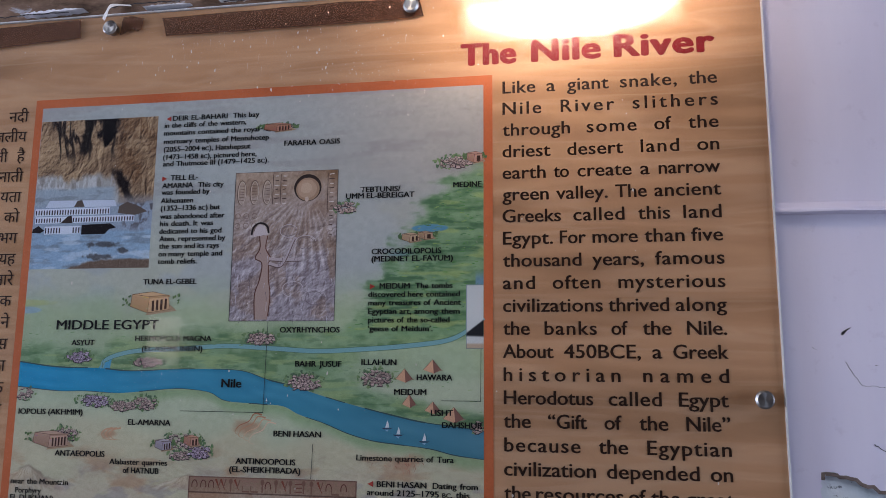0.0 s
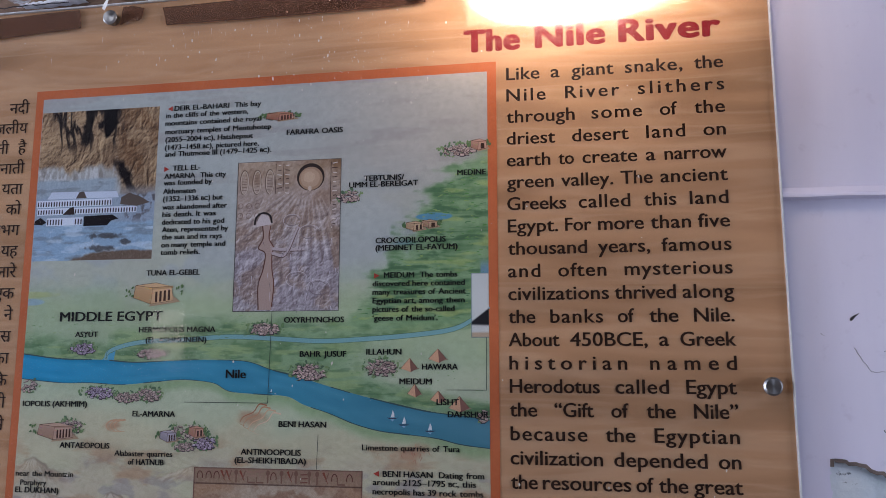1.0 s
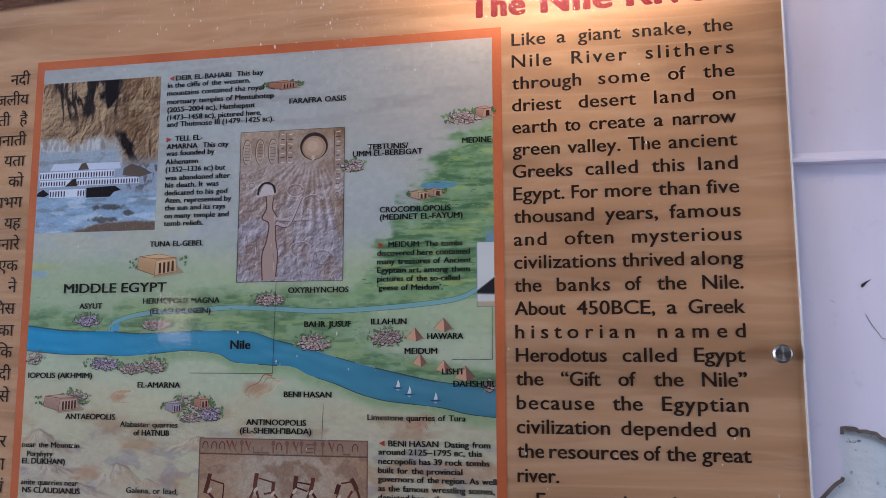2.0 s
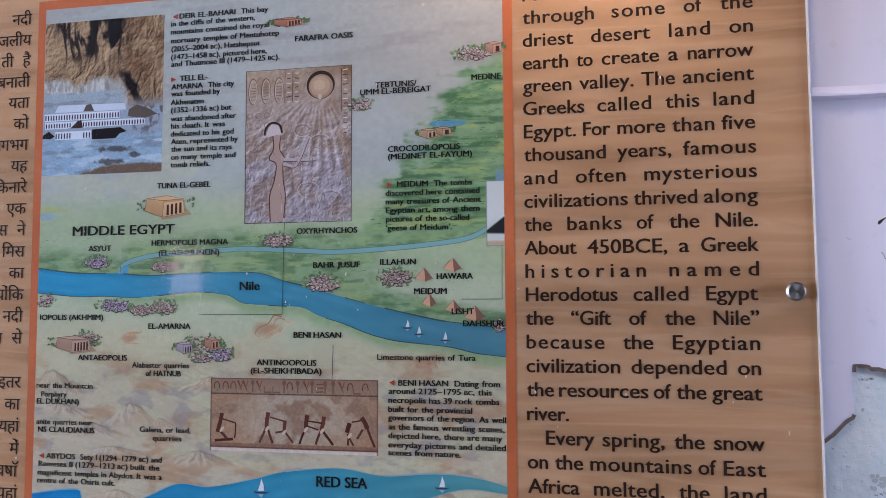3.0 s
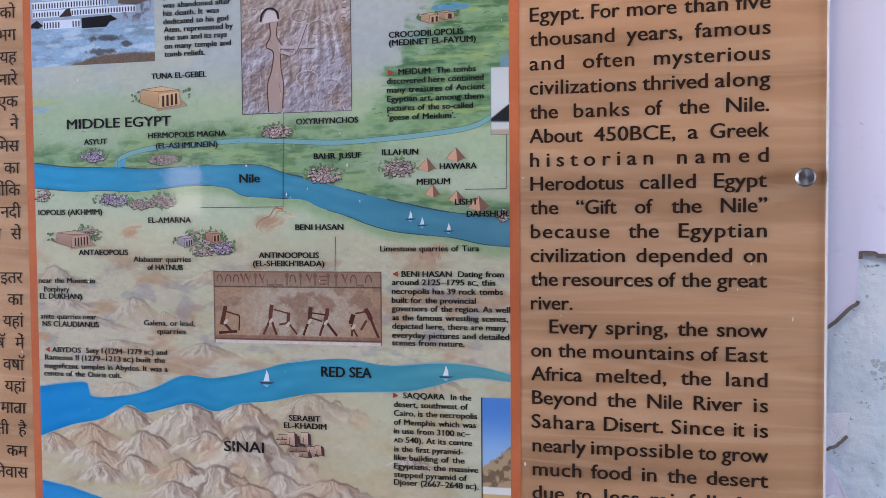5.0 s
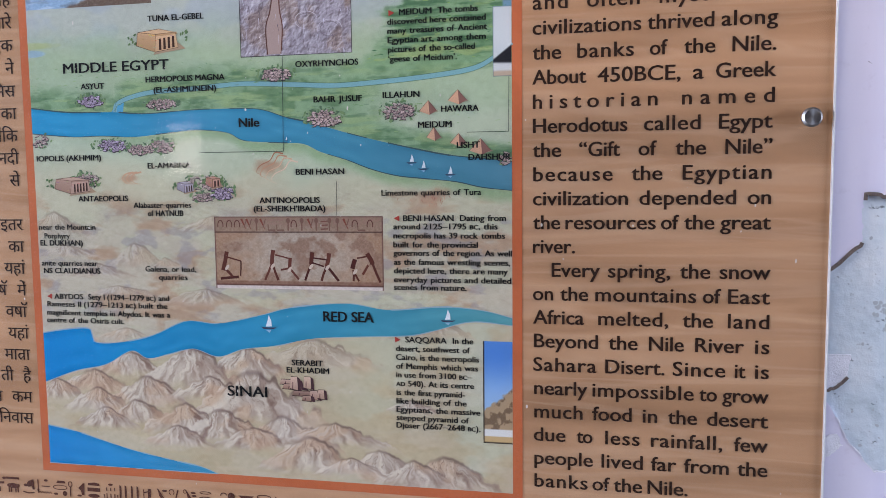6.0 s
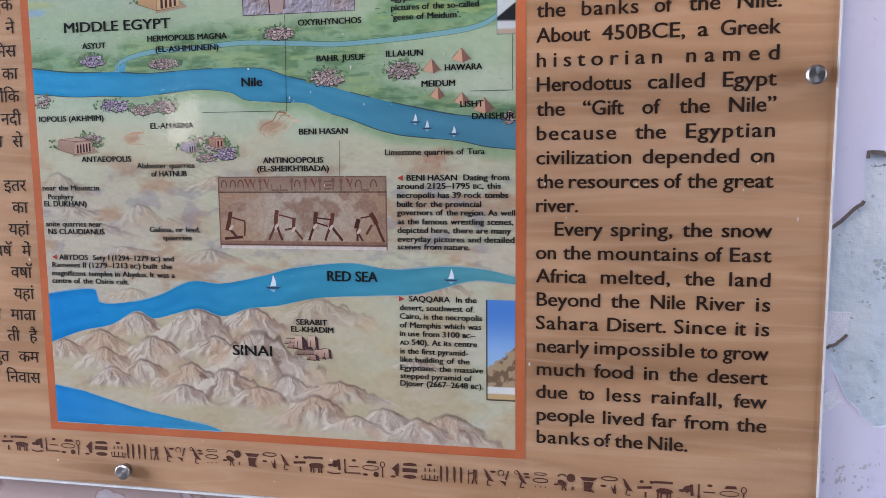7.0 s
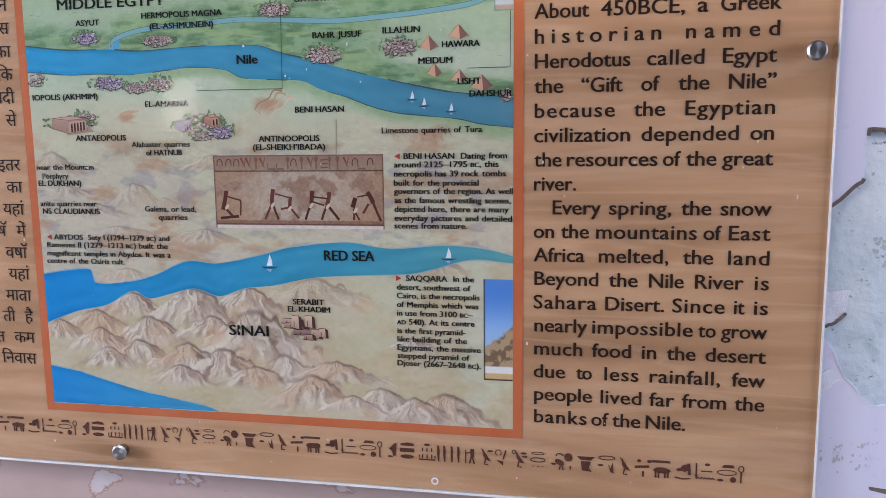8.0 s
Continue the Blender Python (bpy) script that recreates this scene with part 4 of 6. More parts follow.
for a in ((0.0738, 1.4092, 0.015, 0.006, 46, 1), (0.1595, 1.4040, 0.017, 0.005, 48, 2), (0.2907, 1.4303, 0.017, 0.006, 58, 3), (0.3415, 1.3838, 0.018, 0.008, 66, 4),
          (0.4207, 1.3883, 0.016, 0.008, 56, 5), (0.0080, 1.3680, 0.012, 0.007, 24, 6), (0.097, 1.3610, 0.018, 0.006, 44, 7), (0.133, 1.3560, 0.014, 0.005, 40, 8),
          (0.158, 1.3590, 0.014, 0.007, 40, 9), (0.0650, 1.3230, 0.014, 0.008, 40, 10), (0.2060, 1.3200, 0.018, 0.008, 40, 11), (0.2260, 1.3090, 0.013, 0.007, 46, 12),
          (0.2030, 1.3040, 0.012, 0.004, 26, 13), (0.504, 1.6200, 0.018, 0.006, 56, 14), (0.3830, 1.5730, 0.012, 0.006, 30, 15), (0.529, 1.3400, 0.006, 0.006, 20, 16), (0.300, 1.6690, 0.020, 0.003, 30, 17)):
    ruins(*a, tone=(186, 170, 188) if a[5] in (1, 7, 12) else (196, 174, 166))
house(0.1569, 1.4705, 0.044, 0.023, 1, "sandstone temple with a columned front", 4, (208, 172, 134))
house(0.0470, 1.3180, 0.040, 0.018, 2, "low flat temple among rubble", 5, (190, 158, 140))
house(0.1835, 1.3150, 0.018, 0.012, 3, "", 3, (176, 168, 178))
house(0.2160, 1.3200, 0.016, 0.012, 4, "", 2, (196, 150, 130))
house(0.3000, 1.6690, 0.030, 0.010, 5, "", 4, (180, 130, 110))
house(0.5255, 1.6250, 0.016, 0.012, 6, "", 1, (196, 152, 136))
house(0.4560, 1.5385, 0.018, 0.010, 7, "", 2, (198, 168, 140))
house(0.4720, 1.5405, 0.016, 0.009, 8, "", 1, (190, 158, 130))
for a in ((0.4515, 1.3922, 0.0105, 0.0125, 1), (0.4814, 1.4018, 0.0110, 0.0125, 2), (0.4570, 1.3660, 0.0085, 0.0120, 3), (0.4819, 1.3596, 0.0095, 0.0110, 4), (0.5040, 1.3525, 0.0125, 0.0140, 5)):
    pyramid(*a)
for a in ((0.4333, 1.3400, 0.0056), (0.4454, 1.3335, 0.0056), (0.4728, 1.3275, 0.0056), (0.3000, 1.3640, 0.0024), (0.2739, 1.1690, 0.0092), (0.4685, 1.1805, 0.0078)):
    boat(*a)


def fortress(x, z):
    """The ruined hilltop temple drawn beside its name."""
    s = Sketch(0.0029)
    for dx, dz, w, h, tone in ((-0.016, 0.009, 0.022, 0.006, (190, 150, 146)), (-0.012, 0.004, 0.024, 0.006, (176, 132, 128)), (0.000, -0.003, 0.026, 0.006, (150, 110, 110)), (-0.010, 0.008, 0.010, 0.014, (206, 164, 158)),
                               (0.005, 0.009, 0.010, 0.013, (206, 166, 158)), (0.012, -0.004, 0.011, 0.010, (188, 146, 142)), (0.020, -0.003, 0.009, 0.010, (196, 154, 148)), (0.004, -0.008, 0.012, 0.006, (170, 128, 124))):
        bx, bz, tone = x + dx, z + dz, (tone[0] - 4, tone[1] + 6, tone[2] - 8)
        s.poly([(bx + w * 0.4, bz - h * 0.5), (bx + w * 0.75, bz - h * 0.62), (bx + w * 0.66, bz + h * 0.34), (bx + w * 0.36, bz + h * 0.5)], (84, 58, 62))
        s.poly([(bx - w * 0.5, bz - h * 0.42), (bx + w * 0.42, bz - h * 0.56), (bx + w * 0.36, bz + h * 0.5), (bx - w * 0.40, bz + h * 0.5)], [tuple(c - 14 for c in tone)] * 2 + [tuple(min(255, c + 24) for c in tone)] * 2)
        s.stroke([(bx - w * 0.40, bz + h * 0.5), (bx + w * 0.36, bz + h * 0.5), (bx + w * 0.42, bz - h * 0.56), (bx - w * 0.5, bz - h * 0.42)], 0.0007, (54, 36, 40))
        s.stroke([(bx - w * 0.2, bz - h * 0.45), (bx - w * 0.17, bz + h * 0.1)], 0.0009, (104, 70, 74))
    s.done("temple_drawing", map_print, label="dusky ruined temple with two pylons")


fortress(0.3118, 1.0975)


def quarry_cuts():
    s = Sketch(0.00160)
    for k, (ox, oz, c) in enumerate(((0.0, 0.0, (176, 120, 94)), (0.004, -0.003, (200, 150, 120)), (0.010, -0.006, (216, 178, 150)), (0.016, -0.009, (226, 196, 172)))):
        s.stroke(curve_through([(0.296 + ox, 1.3490 + oz), (0.287 + ox, 1.3500 + oz), (0.281 + ox, 1.3420 + oz), (0.270 + ox, 1.3370 + oz), (0.266 + ox, 1.3300 + oz), (0.272 + ox, 1.3270 + oz)], 5), 0.0016, c, True)
    s.done("quarry_drawing", map_print)
    s = Sketch(0.00160)
    for ox in (0.0, 0.005, 0.010):
        s.stroke(curve_through([(0.122 + ox, 1.3320), (0.113 + ox, 1.3300), (0.109 + ox, 1.3250), (0.114 + ox, 1.3200), (0.122 + ox, 1.3190)], 5), 0.0018, (206, 164, 134), True)
    s.done("quarry_drawing", map_print)
    s = Sketch(0.00160)
    rng = random.Random(3)
    for _ in range(26):
        x, z = rng.gauss(0.455, 0.010), rng.gauss(1.302, 0.003)
        s.stroke([(x, z), (x + rng.uniform(-0.003, 0.003), z - rng.uniform(0.002, 0.005))], 0.0007, rng.choice([(190, 130, 106), (206, 156, 130), (170, 112, 96)]), True)
    s.done("quarry_drawing", map_print)


quarry_cuts()


# ---- inset pictures
def ridged(x, y, octaves=4):
    return 1 - abs(2 * fbm(x, y, octaves, 0.55) - 1)


def cliff_paint(x, z):
    u, v = x / 0.152, (z - 1.5105) / 0.179
    warp = fbm(u * 4, v * 4, 3)
    m = fbm(u * 9, v * 5, 4)
    n = fbm(u * 22, v * 18, 4, 0.6)
    h = ridged(u * 4.5 + warp * 2.2, v * 4.2 + warp * 2) + 0.5 * ridged(u * 11 + warp * 3, v * 9 + 9) + 0.30 * ridged(u * 26, v * 24 + 4)
    lift = emboss(h, 8.0)
    img = np.zeros(x.shape + (3,)) + np.array((148, 122, 98), float)
    img = over(img, (176, 148, 118), step(0.45, 0.62, m))
    img = over(img, (120, 88, 64), step(0.50, 0.66, fbm(u * 7 + 20, v * 6 + 8, 4)) * step(0.6, 0.75, u) * 0.7)
    img = over(img, (222, 194, 156), np.clip(lift, 0, 1) * 0.75)
    img = over(img, (54, 40, 34), np.clip(-lift, 0, 1) * 0.85)
    # black clefts between the buttresses
    cleft = step(0.10, 0.02, abs(fbm(u * 9 + warp, v * 1.8 + 7, 4) - 0.47) * 2.2) * step(0.66, 0.86, v + (m - 0.5) * 0.3) * step(0.78, 0.60, u)
    img = over(img, (34, 28, 30), cleft * 0.9)
    gap = step(0.095, 0.045, abs(u - 0.575 - 0.20 * (v - 0.85)) + (n - 0.5) * 0.10 + 0.10 * step(0.9, 0.74, v)) * step(0.73, 0.78, v)
    img = over(img, (24, 20, 24), gap)
    img = over(img, (30, 26, 28), step(0.05, 0.02, abs(u - 0.40 - 0.1 * (v - 0.8)) + (n - 0.5) * 0.05) * step(0.74, 0.80, v) * 0.9)
    ravine = step(0.062, 0.020, abs(u - 0.68 - (0.64 - v) * 0.66) + (n - 0.5) * 0.08) * step(0.40, 0.45, v) * step(0.68, 0.62, v)
    img = over(img, (30, 25, 28), ravine * 0.95)
    # pale scree below the cliffs
    scree = step(0.645, 0.585, v + (m - 0.5) * 0.16 + 0.04 * u) * step(0.74, 0.66, u + (v - 0.5) * 0.5)
    img = over(img, (178, 180, 180), scree * 0.88)
    img = over(img, (214, 216, 218), scree * step(0.48, 0.62, fbm(u * 34, v * 14 + 9)) * 0.7)
    img = over(img, (140, 134, 128), scree * step(0.55, 0.66, fbm(u * 28 + 7, v * 9 + 2, 4)) * 0.7)
    img = over(img, (150, 146, 146), step(0.50, 0.44, v) * step(0.68, 0.76, u) * 0.8)
    terrace = step(0.545, 0.52, v + (m - 0.5) * 0.03) * step(0.72, 0.64, u)
    img = over(img, (164, 178, 190), terrace * 0.95)
    img = over(img, (134, 142, 146), terrace * step(0.50, 0.64, fbm(u * 8 + 30, v * 30 + 3, 5)) * 0.6)
    court = step(0.44, 0.41, v + (n - 0.5) * 0.03)
    img = over(img, (158, 172, 190), court * 0.95)
    img = over(img, (92, 86, 88), court * step(0.72, 0.80, u) * step(0.22, 0.30, v) * step(0.48, 0.60, n) * 0.8)
    ground = step(0.255, 0.235, v + (n - 0.5) * 0.02)
    img = over(img, (152, 180, 204), ground * 0.9)
    img = over(img, (128, 140, 150), ground * step(0.52, 0.68, fbm(u * 6 + 3, v * 34, 5)) * 0.7)
    img = over(img, (196, 212, 226), ground * step(0.54, 0.68, fbm(u * 6 + 13, v * 30 + 6, 4)) * 0.7)
    for bu, bv, r in ((0.62, 0.155, 0.14), (0.77, 0.115, 0.06), (0.58, 0.075, 0.16)):
        spot = np.hypot((u - bu) / r, (v - bv) / 0.018) + (n - 0.5) * 2.2
        img = over(img, (74, 70, 70), step(1.1, 0.3, spot) * 0.75)
    hump = step(0.0, 0.02, 0.068 * step(0.22, 0.62, u) - v + (n - 0.5) * 0.02)
    img = over(img, (118, 100, 88), hump)
    return img + (fbm(x * 900, z * 900, 2)[..., None] - 0.5) * 34


def colonnades():
    """White terraces of the temple in the photograph, pillar by pillar."""
    s = Sketch(0.00190)
    s.poly([(0.015, 1.5835), (0.107, 1.5830), (0.104, 1.5905), (0.020, 1.5920)], (206, 214, 230))
    s.poly([(0.052, 1.5835), (0.066, 1.5835), (0.062, 1.5915), (0.056, 1.5910)], (96, 84, 80))
    for x0, x1, z0, z1 in ((0.002, 0.0985, 1.5735, 1.5822), (0.003, 0.130, 1.5645, 1.5725), (0.016, 0.0625, 1.5515, 1.5610)):
        s.poly([(x0, z0), (x1, z0 + 0.0005), (x1, z1), (x0, z1)], (222, 228, 240))
        n = int((x1 - x0) / 0.0034)
        for k in range(n):
            x = x0 + (x1 - x0) * (k + 0.5) / n
            if z1 < 1.573 and 0.036 < x < 0.052:
                continue
            s.poly([(x - 0.0008, z0 + 0.0012), (x + 0.0008, z0 + 0.0012), (x + 0.0008, z1 - 0.0018), (x - 0.0008, z1 - 0.0018)], (72, 66, 72))
    s.poly([(0.036, 1.5645), (0.052, 1.5645), (0.050, 1.5735), (0.045, 1.5725)], (62, 50, 48))
    s.poly([(0.064, 1.5505), (0.094, 1.5505), (0.099, 1.5560), (0.108, 1.5580), (0.100, 1.5630), (0.064, 1.5620)], (34, 30, 34))
    s.poly([(0.000, 1.5540), (0.010, 1.5530), (0.016, 1.5560), (0.008, 1.5620), (0.001, 1.5580)], (40, 34, 36))
    s.poly([(0.109, 1.5750), (0.130, 1.5720), (0.146, 1.5760), (0.134, 1.5830), (0.120, 1.5880), (0.110, 1.5830)], (104, 92, 86))
    s.done("temple_terrace", cliff, label="white colonnaded temple terraces")


def relief_paint(x, z):
    u, v = (x - 0.2525) / 0.1205, (z - 1.4495) / 0.1675
    n, fine = fbm(u * 6, v * 8, 4), fbm(u * 46, v * 60, 4, 0.6)
    img = np.zeros(x.shape + (3,)) + np.array((176, 160, 152), float)
    img = over(img, (166, 158, 166), step(0.68, 0.30, v + (n - 0.5) * 0.3))
    img = over(img, (182, 160, 140), step(0.74, 0.95, v + (n - 0.5) * 0.2) * 0.8)
    img = over(img, (150, 124, 108), step(0.5, 0.66, n) * 0.5)
    # carved rays that spread from the disc
    a = np.arctan2(u - 0.71, (0.885 - v) * 1.39)
    r = np.hypot(u - 0.71, (v - 0.885) * 1.39)
    rays = np.sin(a * 46) * step(0.16, 0.26, r) * step(1.05, 0.70, r) * step(-1.15, -0.95, a) * step(0.75, 0.45, a)
    img = over(img, (120, 102, 98), step(0.55, 0.98, rays) * 0.40)
    img = over(img, (222, 216, 216), step(0.35, 0.95, -rays) * 0.38)
    # shallow carving: broad forms, then cut lines and hanging pleats
    form = emboss(ridged(u * 5 + n, v * 7 + 2) + 0.6 * ridged(u * 12 + 4, v * 16), 7.0)
    pleat = emboss(np.sin(u * 70 + 9 * fbm(u * 3, v * 4, 2)) * step(0.25, 0.4, u) * step(0.62, 0.50, abs(v - 0.30) * 2.2), 1.1)
    low = 0.25 + 0.75 * step(0.80, 0.56, v + (n - 0.5) * 0.2)
    carve = np.clip(form * 0.8 + pleat * 0.45 + emboss(fbm(u * 30, v * 42, 4), 4.0) * 0.5, -1, 1)
    img = over(img, (96, 82, 84), np.clip(-carve, 0, 1) * low * 0.75)
    img = over(img, (236, 232, 238), np.clip(carve, 0, 1) * low * 0.75)
    img = over(img, (142, 112, 88), step(0.5, 0.7, fbm(u * 5 + 30, v * 5 + 9, 4)) * (step(0.80, 0.95, u) + step(0.75, 0.95, v)) * 0.5)
    return img + (fine[..., None] - 0.5) * 46


def relief_marks():
    """Carved outlines: the disc, cartouches, a plain standing column, offerings."""
    s = Sketch(0.00190)
    dark, light = (88, 70, 66), (222, 214, 208)
    s.oval(0.3382, 1.5975, 0.0160, 0.0155, (60, 50, 48), 26)
    s.oval(0.3384, 1.5958, 0.0137, 0.0132, (172, 144, 122), 26)
    s.oval(0.3376, 1.5962, 0.0112, 0.0108, (190, 164, 142), 22, 0, 0.0004)
    s.oval(0.3366, 1.5972, 0.0066, 0.0062, (202, 178, 156), 18, 0, 0.0005)
    s.oval(0.3375, 1.5845, 0.0022, 0.0030, (206, 190, 176), 10)
    rng = random.Random(12)
    for k in range(3):
        x = 0.2585 + 0.0150 * k
        s.ring(x + 0.002, 1.5940, 0.0052, 0.0140, 0.0009, (112, 94, 86))
        s.ring(x + 0.0024, 1.5936, 0.0044, 0.0130, 0.0008, (206, 192, 178))
        for j in range(6):
            s.stroke([(x - 0.001, 1.585 + j * 0.0034), (x + 0.005, 1.585 + j * 0.0034 + rng.uniform(-0.001, 0.001))], 0.0007, (128, 108, 98))
    for x in (0.302, 0.311, 0.366):
        for j in range(14):
            z = 1.612 - j * 0.0052
            if x < 0.36 and z < 1.58:
                continue
            w = rng.uniform(0.0015, 0.0032)
            s.stroke([(x - w, z), (x + w, z + rng.uniform(-0.001, 0.001))], 0.0010, dark if j % 2 else light)
        s.stroke([(x - 0.0045, 1.614), (x - 0.0045, 1.566 if x > 0.36 else 1.58)], 0.0007, dark)
    for k in range(3):
        for j in range(2):
            s.ring(0.257 + 0.010 * k, 1.567 - 0.011 * j, 0.003, 0.003, 0.0007, (132, 112, 104))
    # a plain tapered column with a rounded cap stands for the carved figure
    cap = [(0.2745, 1.5450), (0.2760, 1.5530), (0.2815, 1.5580), (0.2880, 1.5580), (0.2930, 1.5540), (0.2945, 1.5470)]
    s.stroke(curve_through(cap, 6), 0.0022, (46, 40, 42))
    s.poly(curve_through([(0.2765, 1.5430), (0.2790, 1.5530), (0.2850, 1.5565), (0.2910, 1.5530), (0.2940, 1.5455)], 5), (206, 196, 198))
    edge_l = curve_through([(0.2840, 1.5440), (0.2850, 1.5300), (0.2800, 1.5190), (0.2880, 1.5130), (0.2860, 1.4950), (0.2810, 1.4780), (0.2820, 1.4510)], 6)
    edge_r = curve_through([(0.2935, 1.5440), (0.2920, 1.5300), (0.2980, 1.5190), (0.2960, 1.5130), (0.2965, 1.4950), (0.2990, 1.4780), (0.2970, 1.4510)], 6)
    s.poly(edge_l + edge_r[::-1], (178, 156, 148))
    s.stroke(edge_l, 0.0013, (98, 66, 58))
    s.stroke(edge_r, 0.0012, (110, 72, 62))
    for z0, z1, x1 in ((1.5180, 1.5170, 0.3330), (1.5130, 1.5420, 0.3260)):
        s.stroke(curve_through([(0.296, z0), (0.312, z0 - 0.001), (x1, z1)], 5), 0.0036, (190, 178, 182))
        s.stroke(curve_through([(0.296, z0 - 0.002), (0.312, z0 - 0.003), (x1, z1 - 0.002)], 5), 0.0009, (104, 82, 80))
    for cx, cz, r in ((0.325, 1.484, 0.012), (0.350, 1.474, 0.013), (0.318, 1.549, 0.010), (0.338, 1.535, 0.012)):
        for k in range(2):
            s.ring(cx, cz, r * (1 - 0.22 * k), r * (0.72 - 0.16 * k), 0.0006, (128, 118, 124) if k % 2 else (204, 198, 204), rng.uniform(0, 40), rng.uniform(150, 330))
    for _ in range(60):
        x, z = rng.uniform(0.254, 0.372), rng.uniform(1.452, 1.53)
        s.stroke([(x, z), (x + rng.uniform(-0.003, 0.003), z - rng.uniform(0.003, 0.012))], 0.0006, rng.choice([(214, 212, 224), (112, 104, 112)]), True)
    e = [(0.2525, 1.4495), (0.373, 1.4495), (0.373, 1.617), (0.2525, 1.617), (0.2525, 1.4495)]
    s.stroke(e, 0.0007, (70, 64, 66))
    s.done("carving_lines", relief)


def frieze_paint(x, z):
    u, v = (x - 0.2155) / 0.187, (z - 1.2065) / 0.077
    n, fine = fbm(u * 9, v * 5, 4), fbm(u * 90, v * 40, 3, 0.6)
    img = np.zeros(x.shape + (3,)) + np.array((176, 144, 118), float)
    img = over(img, (190, 178, 162), step(0.55, 0.20, np.hypot(u - 0.5, (v - 0.45) * 0.7) + (n - 0.5) * 0.5) * 0.8)
    img = over(img, (150, 116, 96), step(0.52, 0.36, n) * 0.7)
    img = over(img, (160, 136, 116), step(0.79, 0.80, v) * 0.75)
    img = over(img, (150, 110, 98), step(0.80, 0.96, v) * step(0.45, 0.6, fine) * 0.5)
    img = over(img, (142, 106, 88), step(0.12, 0.10, v) * 0.85)
    img = over(img, (226, 216, 208), step(0.05, 0.04, v) * 0.9)
    img = over(img, (78, 56, 52), step(0.012, 0.004, abs(v - 0.785)) * 0.8)
    img = over(img, (96, 66, 60), step(0.014, 0.004, abs(v - 0.055)) * 0.8)
    img = over(img, (112, 80, 74), step(0.012, 0.0, np.minimum(np.minimum(u, 1 - u), (1 - v) * 0.5)) * 0.9)
    return img + (fine[..., None] - 0.5) * 34


def frieze_marks():
    """Signs along the top of the frieze, and plain leaning bars for the painted scene."""
    s = Sketch(0.00190)
    rng = random.Random(21)
    dark = (134, 102, 88)
    for x in np.arange(0.224, 0.396, 0.0082):
        x, k = x + rng.uniform(-0.002, 0.002), rng.randrange(5)
        if k == 0:
            s.stroke([(x, 1.2685), (x, 1.2800)], 0.0016, dark)
            s.oval(x, 1.2790, 0.0022, 0.0030, dark, 9)
        elif k == 1:
            s.stroke([(x - 0.004, 1.2690), (x + 0.004, 1.2690)], 0.0016, dark)
            s.stroke([(x - 0.004, 1.2690), (x - 0.004, 1.2750)], 0.0010, dark)
        elif k == 2:
            for j in range(3):
                s.stroke([(x - 0.004, 1.270 + 0.004 * j), (x + 0.004, 1.2705 + 0.004 * j)], 0.0013, (132, 88, 78))
        elif k == 3:
            s.ring(x, 1.2740, 0.0030, 0.0055, 0.0010, (112, 72, 64), -20, 200)
        else:
            s.stroke([(x - 0.003, 1.281), (x + 0.002, 1.270)], 0.0024, (140, 80, 66), True)
            s.stroke([(x + 0.003, 1.281), (x + 0.000, 1.272)], 0.0012, dark)
    bars = [((0.2290, 1.2460), (0.2240, 1.2260), 0.0062), ((0.2300, 1.2400), (0.2450, 1.2360), 0.0022), ((0.2210, 1.2170), (0.2420, 1.2190), 0.0040), ((0.2450, 1.2360), (0.2440, 1.2200), 0.0020), ((0.2260, 1.2280), (0.2350, 1.2190), 0.0040),
            ((0.2820, 1.2480), (0.2800, 1.2330), 0.0062), ((0.2800, 1.2330), (0.2720, 1.2160), 0.0034), ((0.2810, 1.2330), (0.2870, 1.2160), 0.0036), ((0.2840, 1.2430), (0.3000, 1.2390), 0.0022), ((0.3010, 1.2400), (0.3000, 1.2290), 0.0052), ((0.3000, 1.2290), (0.3100, 1.2170), 0.0032), ((0.3000, 1.2290), (0.2900, 1.2270), 0.0028),
            ((0.3255, 1.2460), (0.3240, 1.2330), 0.0062), ((0.3240, 1.2330), (0.3170, 1.2160), 0.0034), ((0.3440, 1.2450), (0.3410, 1.2310), 0.0060), ((0.3410, 1.2310), (0.3350, 1.2160), 0.0036), ((0.3420, 1.2310), (0.3540, 1.2160), 0.0038), ((0.3260, 1.2400), (0.3420, 1.2380), 0.0022), ((0.3250, 1.2350), (0.3380, 1.2310), 0.0022),
            ((0.3850, 1.2450), (0.3910, 1.2340), 0.0066), ((0.3910, 1.2340), (0.3990, 1.2150), 0.0036), ((0.3860, 1.2330), (0.3800, 1.2230), 0.0036), ((0.3720, 1.2390), (0.3690, 1.2290), 0.0066), ((0.3700, 1.2280), (0.3700, 1.2160), 0.0032), ((0.3700, 1.2280), (0.3760, 1.2160), 0.0028), ((0.3740, 1.2400), (0.3850, 1.2420), 0.0022)]
    for a, b, w in bars:
        s.stroke([a, ((a[0] + b[0]) / 2 + rng.uniform(-0.0005, 0.0005), (a[1] + b[1]) / 2), b], w * 0.72, rng.choice([(98, 56, 48), (112, 66, 56), (84, 46, 42)]))
    for x, z in ((0.2290, 1.2300), (0.2810, 1.2320), (0.3000, 1.2285), (0.3240, 1.2320), (0.3420, 1.2310), (0.3720, 1.2270)):
        s.oval(x, z - 0.001, 0.0036, 0.0017, (214, 196, 178), 9, 0.9)
    s.done("frieze_marks", frieze, label="plain dark red-brown bars on the frieze")["kind"] = "stuff"


